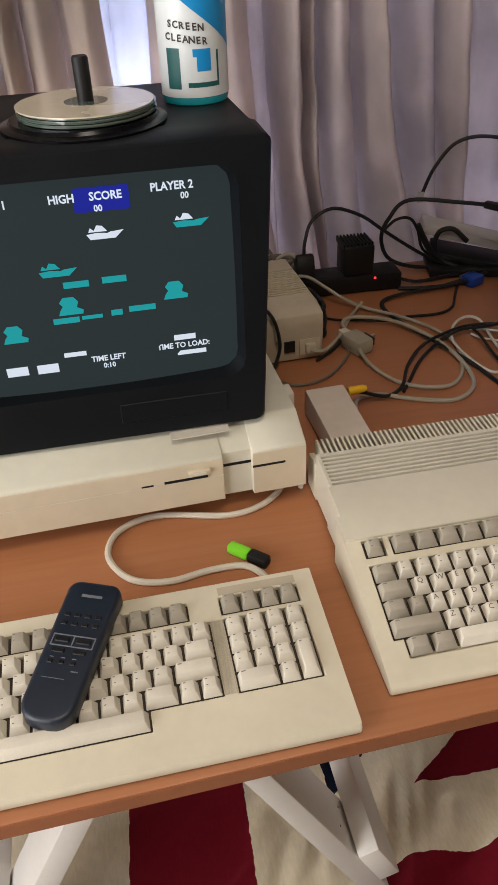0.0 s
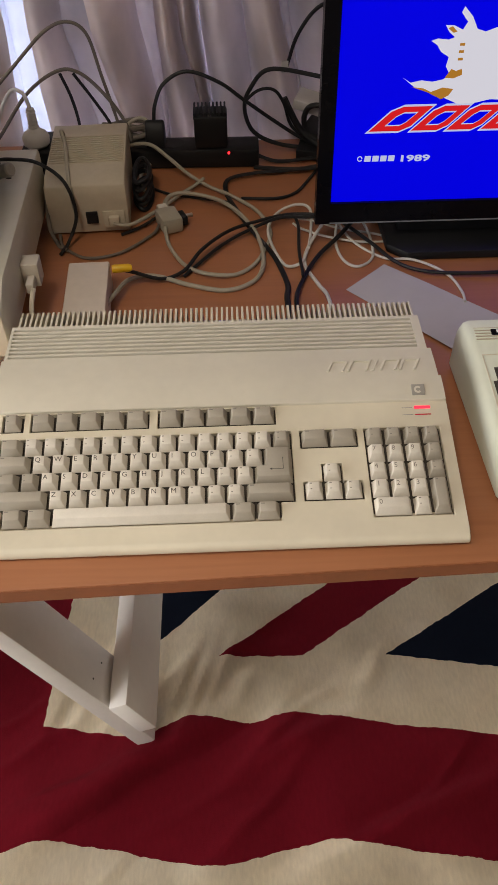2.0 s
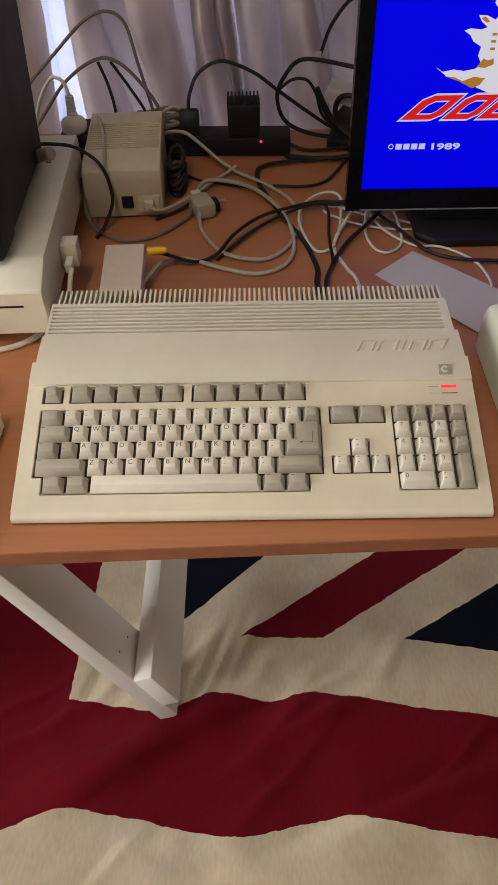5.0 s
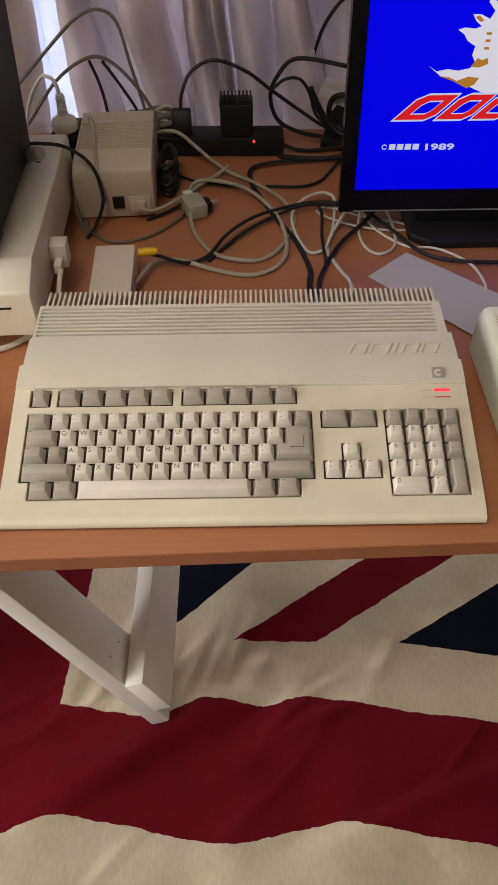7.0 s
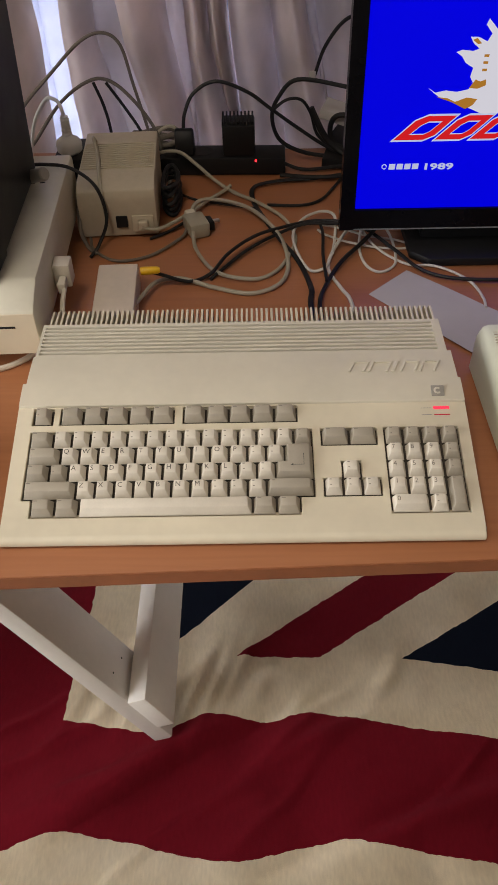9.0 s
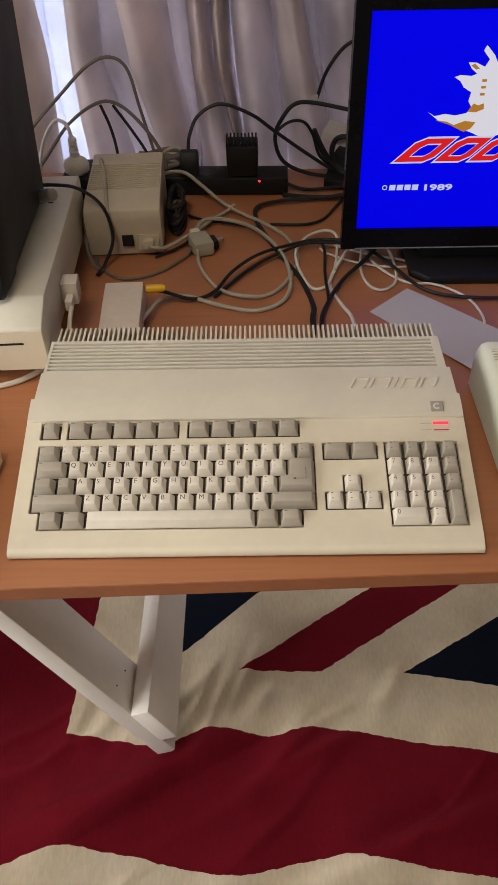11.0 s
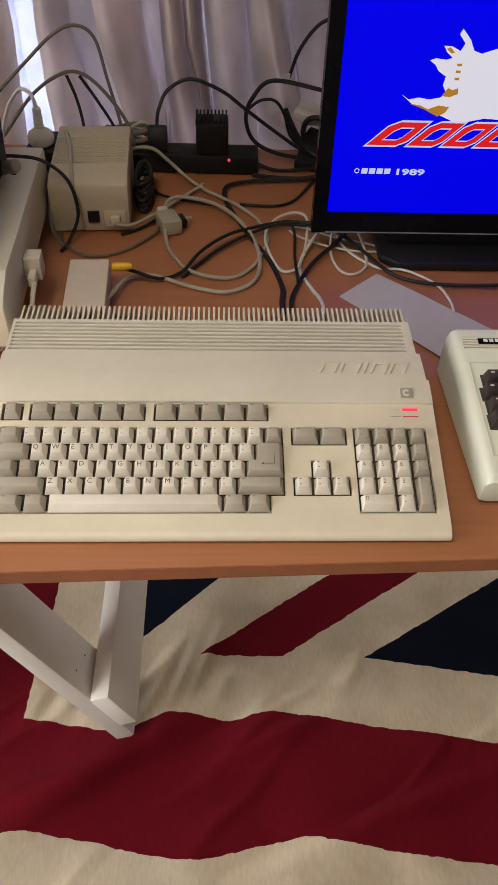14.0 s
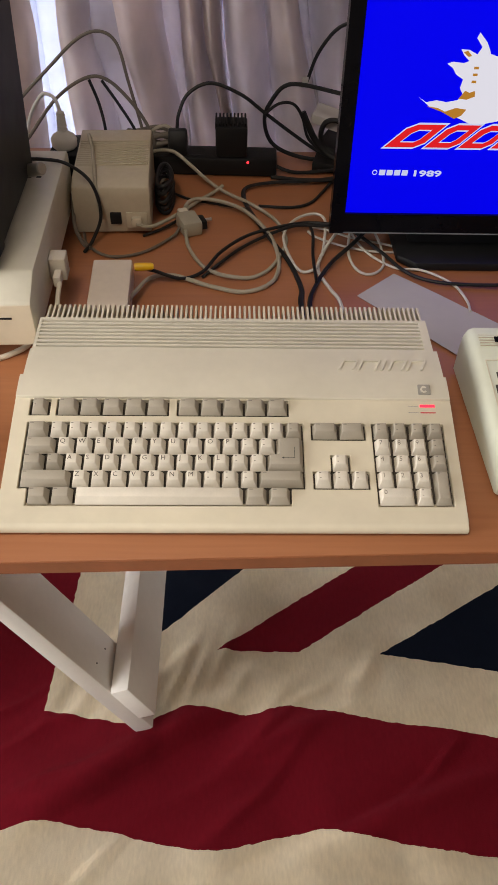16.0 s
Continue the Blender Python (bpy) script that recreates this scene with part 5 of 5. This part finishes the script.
    rows += [(nu + i, 2 + j, 1, 1, Wk, None) for j in range(3) for i in range(3)]
    rows += [(nu + i, 5.3, 1, 1, G, None) for i in range(4)]
    off = 0.018 / U
    rows += [(mu - off - 4 + i, 5.3, 1, 1, G, None) for i in range(4)] + [(mu - 10.6 + i, 5.3, 1, 1, G, None) for i in range(5)]
    rows += [(mu - 2 + i, 1, 1, 1, Wk, None) for i in range(2)] + [(mu - 3.6, 1, 1.6, 1, Wk, None)] + [(mu - 4.6 - i, 1, 1, 1, Wk, None) for i in range(10)]
    rows += [(mu - 2.1, 2, 2.1, 1, Wk, None)] + [(mu - 3.1 - i, 2, 1, 1, Wk, None) for i in range(11)]
    rows += [(mu - 1.5, 3, 1.5, 1, Wk, None)] + [(mu - 2.5 - i, 3, 1, 1, Wk, None) for i in range(12)]
    rows += [(mu - 1 - i, 4, 1, 1, Wk, None) for i in range(14)]
    rows += [(mu - 3.4 - 9, 0, 9, 1, Wk, "")]
    keyboard_keys(c, m, rows)
    return c


desk_keyboard()


def remote_control():
    c = thing("remote_control", "dark navy remote control lying across the cream keyboard", "remote", pose(-0.2695, 0.081, TOP + 0.0325, 5.5, 1.5, -22) @ Matrix.Scale(0.94, 4))
    out = []
    for cx, cy, r, a0 in ((0.0255, 0.0, 0, 0), (0.0275, 0.062, 0.012, 0), (-0.0275, 0.062, 0.012, 90), (-0.0255, -0.062, 0.020, 180), (0.0255, -0.062, 0.020, 270)):
        if r:
            sx = 1 if cx > 0 else -1
            sy = 1 if cy > 0 else -1
            out += [(cx - sx * r + r * math.cos(radians(a0 + 18 * k)), cy + sy * 0.014 - sy * r + r * math.sin(radians(a0 + 18 * k))) for k in range(6)]
    part("shell", prism(out, 0.0, 0.020, "z", bevel=0.0045, seg=3), NAVYPLASTIC, c)
    for x, y in itertools.product((-0.016, -0.0055, 0.005, 0.0155), (0.034, 0.024)):
        part("button", box(x - 0.0032, x + 0.0032, y - 0.0022, y + 0.0022, 0.0195, 0.0212, 0.0006, 1), BLACK, c)
    bm = bmesh.new()
    for a in ((-0.021, 0.021, 0.0105, 0.0118), (-0.021, 0.021, -0.0012, 0.0), (-0.021, -0.0198, 0, 0.0106), (0.0198, 0.021, 0, 0.0106), (-0.0006, 0.0006, 0, 0.0106)):
        box(a[0], a[1], a[2], a[3], 0.0195, 0.0203, bm=bm)
    part("button_frame", bm, GREYMARK, c, "pale green printed frame")
    for x in (-0.0105, 0.0105):
        part("button", box(x - 0.0075, x + 0.0075, 0.0028, 0.0082, 0.0195, 0.0216, 0.001, 1), BLACK, c)
        part("button", box(x - 0.0065, x + 0.0065, -0.0085, -0.0035, 0.0195, 0.0212, 0.001, 1), BLACK, c)
    for x in (-0.014, -0.003, 0.008):
        part("button", box(x - 0.0028, x + 0.0028, -0.020, -0.0155, 0.0195, 0.0212, 0.0008, 1), BLACK, c)
        part("print_bar", box(x - 0.002, x + 0.002, -0.0135, -0.0125, 0.0195, 0.0202), GREYMARK, c)
    part("maker_bar", box(-0.010, 0.011, 0.056, 0.0592, 0.0195, 0.0202), GREYMARK, c)
    part("print_bar", box(0.009, 0.016, -0.0262, -0.0250, 0.0195, 0.0202), GREYMARK, c)
    part("print_bar", box(-0.016, 0.006, -0.0345, -0.0340, 0.0195, 0.0202), GREYMARK, c)
    return c


remote_control()


def memory_stick():
    c = thing("usb_stick", "lime green and black capped stick on the desk", "usb stick", pose(-0.087, 0.199, TOP + 0.0006, 0, 0, -44))
    part("cap", box(-0.026, 0.0, -0.0062, 0.0062, 0.0, 0.0115, 0.003), LIME, c, "lime green cap")
    part("body", box(0.0, 0.024, -0.0066, 0.0066, 0.0, 0.012, 0.0025), BLACK, c)
    return c


memory_stick()


# ---- cables ----
def cable(points, r, mat, label, z=None, flat=1.0, group="cables on the desk"):
    pts = [(p[0], p[1], TOP + 0.88 * r * flat + 0.0006 + (p[2] if len(p) > 2 else 0.0)) for p in points] if z is None else points
    ob = part("cable", tube(pts, r * 0.88, flat=flat), mat)
    return tagged(ob, label, "cable", group)


cable([(-0.027, 0.32), (-0.030, 0.300), (-0.059, 0.277), (-0.10, 0.270), (-0.176, 0.288), (-0.222, 0.272), (-0.236, 0.234), (-0.215, 0.195), (-0.176, 0.182), (-0.133, 0.188), (-0.097, 0.187), (-0.080, 0.172), (-0.074, 0.150, 0.006)], 0.0042, CREAMCABLE, "thick cream cable curling from under the beige computer")
cable([(0.07, 0.805, 0.02), (0.095, 0.800, 0.038), (0.130, 0.785, 0.046), (0.16, 0.77, 0.030), (0.19, 0.75, 0.012), (0.222, 0.722, 0.004), (0.262, 0.688, 0.002), (0.30, 0.640), (0.315, 0.58), (0.303, 0.53), (0.286, 0.492), (0.262, 0.470), (0.235, 0.464, 0.004), (0.208, 0.476, 0.003), (0.186, 0.504), (0.166, 0.548, 0.004), (0.160, 0.590, 0.012)], 0.0033, GREYCABLE, "grey cable winding across the desk from the power strip")
cable([(0.085, 0.586, 0.018), (0.110, 0.592, 0.012), (0.15, 0.640, 0.010), (0.178, 0.690, 0.006), (0.200, 0.722, 0.004), (0.216, 0.738, 0.009)], 0.0033, GREYCABLE, "grey cable leaving the power supply")
cable([(0.166, 0.628, 0.012), (0.157, 0.655, 0.012), (0.172, 0.682, 0.012), (0.21, 0.680, 0.010), (0.252, 0.652, 0.008), (0.289, 0.582, 0.006), (0.301, 0.51, 0.002), (0.289, 0.458), (0.250, 0.432), (0.200, 0.446), (0.150, 0.467, 0.003), (0.117, 0.456, 0.006), (0.102, 0.415, 0.012), (0.092, 0.365, 0.02), (0.09, 0.30, 0.022)], 0.0036, GREYCABLE, "thick grey cable looping behind the home computer")
cable([(0.110, 0.443, 0.030), (0.124, 0.452, 0.020), (0.160, 0.459, 0.004), (0.19, 0.478, 0.004), (0.214, 0.520, 0.010), (0.250, 0.563, 0.012), (0.290, 0.592, 0.010), (0.350, 0.613, 0.010), (0.410, 0.597, 0.010), (0.455, 0.535, 0.006), (0.485, 0.485, 0.003), (0.52, 0.462, 0.002), (0.58, 0.452, 0.003), (0.66, 0.45, 0.006)], 0.0030, BLACKCABLE, "black cable running from the yellow plug across the desk")
cable([(0.19, 0.470), (0.205, 0.490, 0.002), (0.24, 0.538, 0.004), (0.280, 0.575, 0.006), (0.33, 0.60, 0.012), (0.39, 0.60, 0.014), (0.44, 0.62, 0.03), (0.47, 0.64, 0.06)], 0.0028, BLACKCABLE, "black cable lying beside another one")
cable([(0.328, 0.30, 0.02), (0.326, 0.394, 0.008), (0.330, 0.445), (0.316, 0.515), (0.290, 0.570, 0.006), (0.268, 0.640, 0.003), (0.252, 0.705), (0.256, 0.745, 0.003), (0.30, 0.763, 0.004), (0.36, 0.772, 0.003), (0.42, 0.79, 0.003)], 0.0044, BLACKCABLE, "thick black cable bent round behind the monitor", flat=0.6)
cable([(0.340, 0.30, 0.02), (0.338, 0.393, 0.006), (0.352, 0.452), (0.378, 0.505, 0.004), (0.418, 0.556, 0.010), (0.46, 0.605, 0.03)], 0.0036, BLACKCABLE, "black cable from the home computer to the monitor")
cable([(0.352, 0.452, 0.006), (0.352, 0.52, 0.006), (0.356, 0.58, 0.008), (0.352, 0.612, 0.01)], 0.0026, BLACKCABLE, "short black cable crossing the tangle")
cable([(0.275, 0.686), (0.33, 0.683), (0.362, 0.70), (0.385, 0.74), (0.41, 0.785, 0.004)], 0.0028, BLACKCABLE, "thin black cable curving behind the monitor")
cable([(0.12, 0.735, 0.002), (0.16, 0.708), (0.20, 0.686, 0.004), (0.255, 0.664, 0.006)], 0.0024, BLACKCABLE, "thin black wire leaving the power supply's side")
cable([(0.095, 0.585), (0.125, 0.606, 0.002), (0.155, 0.632, 0.008)], 0.0026, BLACKCABLE, "thin black wire beside the cream plug joint")
cable([(0.378, 0.29, 0.03), (0.379, 0.392, 0.012), (0.372, 0.440), (0.358, 0.489), (0.366, 0.530, 0.003), (0.392, 0.575, 0.016), (0.415, 0.597, 0.03)], 0.0030, WHITECABLE, "white cable running up to the monitor")
cable([(0.362, 0.512, 0.006), (0.352, 0.490, 0.003), (0.331, 0.490), (0.315, 0.540, 0.002), (0.312, 0.585, 0.006), (0.330, 0.622, 0.010), (0.360, 0.643, 0.010), (0.378, 0.63, 0.008), (0.374, 0.575, 0.003), (0.366, 0.525, 0.006)], 0.0026, WHITECABLE, "white cable loop in the tangle")
cable([(0.418, 0.604, 0.02), (0.407, 0.545, 0.004), (0.413, 0.500), (0.432, 0.482), (0.455, 0.505), (0.458, 0.556, 0.004), (0.45, 0.60, 0.010)], 0.0024, WHITECABLE, "thin white cable loop under the monitor")
cable([(0.35, 0.60, 0.003), (0.36, 0.585, 0.003), (0.392, 0.56, 0.004), (0.44, 0.545, 0.002), (0.488, 0.548), (0.47, 0.562, 0.003), (0.42, 0.575, 0.006), (0.38, 0.60, 0.006), (0.355, 0.615, 0.003)], 0.0020, WHITECABLE, "thin white wire lying in a flat loop")
cable([(0.41, 0.60, 0.012), (0.432, 0.545, 0.003), (0.470, 0.503), (0.505, 0.494, 0.002), (0.531, 0.479, 0.001), (0.553, 0.452), (0.561, 0.415), (0.560, 0.392)], 0.0022, WHITECABLE, "white cable running to the far edge of the paper")
cable([(0.004, 0.59), (0.014, 0.556), (0.05, 0.524), (0.098, 0.536), (0.14, 0.580, 0.002), (0.150, 0.60, 0.006)], 0.0026, BROWNCABLE, "brown-grey cable in front of the power supply")
cable([(-0.07, 0.585, 0.118), (-0.045, 0.60, 0.112), (-0.01, 0.60, 0.106), (0.025, 0.585, 0.085), (0.036, 0.575, 0.04), (0.022, 0.560, 0.006), (0.012, 0.535)], 0.0030, BLACKCABLE, "black cable hanging from the television to the desk")
cable([(0.004, 0.80, 0.02), (0.002, 0.74, 0.090), (0.012, 0.70, 0.086), (0.022, 0.64, 0.084), (0.030, 0.592, 0.072), (0.034, 0.583, 0.04)], 0.0032, GREYCABLE, "grey cable draped over the power supply")
cable([(-0.012, 0.62, 0.05), (-0.006, 0.578, 0.02), (0.006, 0.560), (0.02, 0.545)], 0.0034, BROWNCABLE, "grey cable beside the beige computer")
cable([(0.008, 0.378, 0.046), (0.0075, 0.36, 0.040), (0.006, 0.335, 0.016), (0.003, 0.318, 0.002), (-0.004, 0.300)], 0.0036, DECKGREY, "grey cable hanging from the side port")
# cables rising before the curtain
cable([(-0.17, 0.84, 0.80), (-0.125, 0.85, 0.848), (-0.077, 0.86, 0.891), (-0.024, 0.865, 0.936), (0.014, 0.865, 0.950), (0.042, 0.865, 0.932), (0.057, 0.86, 0.872), (0.075, 0.85, 0.80), (0.085, 0.84, 0.75)], 0.0032, BROWNCABLE, "grey-brown cable arching before the curtain", z=1)
cable([(-0.15, 0.83, 0.76), (-0.122, 0.84, 0.785), (-0.067, 0.85, 0.848), (-0.015, 0.86, 0.879), (0.021, 0.86, 0.877), (0.059, 0.85, 0.846), (0.09, 0.84, 0.80), (0.10, 0.835, 0.75)], 0.0034, BROWNCABLE, "brown-grey cable arching behind the power supply", z=1)
for pts, lab in ((((-0.008, 0.855, 0.878), (0.004, 0.855, 0.84), (0.012, 0.845, 0.80), (0.014, 0.83, 0.75)), "black cable dropping behind the power supply"), (((0.012, 0.86, 0.876), (0.04, 0.855, 0.835), (0.065, 0.845, 0.795), (0.08, 0.835, 0.745)), "black cable slanting behind the power supply")):
    cable(pts, 0.0030, BLACKCABLE, lab, z=1)
cable([(0.137, 0.824, 0.810), (0.141, 0.83, 0.835), (0.157, 0.845, 0.862), (0.195, 0.85, 0.878), (0.246, 0.85, 0.860), (0.285, 0.85, 0.832), (0.33, 0.85, 0.800), (0.375, 0.845, 0.772), (0.41, 0.84, 0.756)], 0.0034, BLACKCABLE, "black mains cable arching over the power strip", z=1)
monitor_lead = cable([(0.50, 0.66, 0.895), (0.45, 0.74, 0.890), (0.40, 0.80, 0.884), (0.328, 0.845, 0.880), (0.297, 0.85, 0.850), (0.287, 0.855, 0.815), (0.302, 0.855, 0.776), (0.345, 0.85, 0.756), (0.41, 0.84, 0.750), (0.46, 0.82, 0.748)], 0.0040, BLACKCABLE, "thick black monitor cable bending down to the desk", z=1)
cable([(0.285, 0.848, 0.828), (0.31, 0.85, 0.846), (0.335, 0.85, 0.846), (0.352, 0.85, 0.824), (0.366, 0.85, 0.786), (0.40, 0.84, 0.765), (0.44, 0.83, 0.757)], 0.0030, BLACKCABLE, "black cable bent in front of the books", z=1)
cable([(0.355, 0.86, 0.875), (0.372, 0.85, 0.93), (0.405, 0.84, 0.972), (0.45, 0.80, 0.985), (0.50, 0.72, 0.975), (0.54, 0.62, 0.96)], 0.0034, BLACKCABLE, "black cable arching up to the monitor's back", z=1)
cable([(0.30, 0.815, 0.756), (0.34, 0.806, 0.746), (0.40, 0.81, 0.748), (0.46, 0.82, 0.750)], 0.0036, BLACKCABLE, "black flex leaving the power strip", z=1)
cable([(-0.040, 0.745, 0.866), (-0.046, 0.757, 0.878), (-0.060, 0.79, 0.875), (-0.078, 0.80, 0.872), (-0.10, 0.79, 0.84), (-0.112, 0.77, 0.79), (-0.115, 0.76, 0.745)], 0.0034, WHITEPAINT, "white mains cable looping up from its plug", z=1)
cable([(0.075, 0.855, 0.75), (0.085, 0.845, 0.79), (0.11, 0.845, 0.808), (0.128, 0.84, 0.80), (0.132, 0.835, 0.765), (0.125, 0.80, 0.748), (0.112, 0.77, 0.745), (0.12, 0.72, 0.744)], 0.0034, GREYCABLE, "grey cable looped beside the power supply", z=1)

c = thing("yellow_plug", "yellow phono plug on a black cable at the modulator", "plug", pose(0.098, 0.441, TOP + 0.036, 0, 0, 5))
part("sleeve", lathe([(0.0052, 0), (0.0058, 0.004), (0.0052, 0.022), (0.0036, 0.026)], 20), YELLOW, c).matrix_basis = pose(0, 0, 0, 0, 90)
c = thing("coiled_cable", "dark bundle of coiled cable beside the power supply", "cable", pose(0.122, 0.70, TOP))
for k, (ra, rb, zz) in enumerate(((0.013, 0.046, 0.006), (0.012, 0.044, 0.016), (0.013, 0.047, 0.026), (0.011, 0.042, 0.036), (0.012, 0.04, 0.045))):
    part("turn", tube([(ra * math.cos(a), rb * math.sin(a), zz + 0.003 * math.sin(2 * a + k)) for a in np.linspace(0, 6.3, 17)], 0.0034, per=3), BLACKCABLE, c)
c = thing("cable_bundle", "heap of dark coiled cable behind the power supply", "cable", pose(0.092, 0.848, TOP))
for k in range(5):
    part("turn", tube([(0.042 * math.cos(a), 0.016 * math.sin(a) + 0.003 * k, 0.006 + 0.011 * k + 0.003 * math.sin(3 * a + k)) for a in np.linspace(0, 6.3, 17)], 0.0046, per=3), BROWNCABLE, c)
c = thing("video_plug", "blue monitor plug lying among black cables", "plug", pose(0.436, 0.775, TOP + 0.001, 0, 0, 25))
part("body", box(-0.016, 0.016, -0.010, 0.018, 0.0, 0.018, 0.004), BLUEPLUG, c)
part("shell", box(-0.013, 0.013, 0.018, 0.024, 0.003, 0.014, 0.001), METAL, c)
for k, (x, y, z, rz, w, d, h, mat, lab) in enumerate(((0.455, 0.845, 0.001, -14, 0.15, 0.085, 0.016, BLACK, "dark flat box lying under the papers"), (0.460, 0.852, 0.0175, -22, 0.15, 0.07, 0.012, BLACK, "black case leaning on a box behind the monitor"), (0.452, 0.868, 0.052, -16, 0.165, 0.06, 0.016, PAPER, "thick white booklet lying aslant on black cases"))):
    c = thing("booklet" if mat is PAPER else "flat_case", lab, "booklet" if mat is PAPER else "case", pose(x, y, TOP + z, 0, 13 if mat is PAPER else (9 if k else 0), rz))
    part("block", box(-w / 2, w / 2, -d / 2, d / 2, 0, h, 0.002), mat, c)
part("plug", prism([(-0.016, -0.006), (0.016, -0.008), (0.016, 0.008), (-0.016, 0.006)], -0.0055, 0.0055, "z", bevel=0.002), BLACK, monitor_lead).matrix_basis = pose(0.440, 0.754, 0.8885, 0, 0, -53)
cable([(0.44, 0.83, 0.800), (0.415, 0.838, 0.822), (0.393, 0.845, 0.818), (0.386, 0.846, 0.795), (0.398, 0.842, 0.772), (0.44, 0.83, 0.762)], 0.0052, BLACKCABLE, "thick black cable loop beside the monitor", z=1)
cable([(0.352, 0.852, 0.832), (0.362, 0.85, 0.812), (0.378, 0.846, 0.785), (0.40, 0.84, 0.765), (0.425, 0.83, 0.754)], 0.0066, BLACKCABLE, "thick black cable connector hanging to the desk", z=1)
cable([(0.30, 0.79), (0.345, 0.772, 0.004), (0.39, 0.768, 0.006), (0.43, 0.775, 0.008), (0.47, 0.80, 0.006)], 0.0042, BLACKCABLE, "black flat cable at the monitor's back")
tagged(part("cable_tag", box(0.347, 0.358, 0.851, 0.8525, 0.872, 0.890, 0.0005, 1), PAPER), "small white paper tag on a cable", "tag")
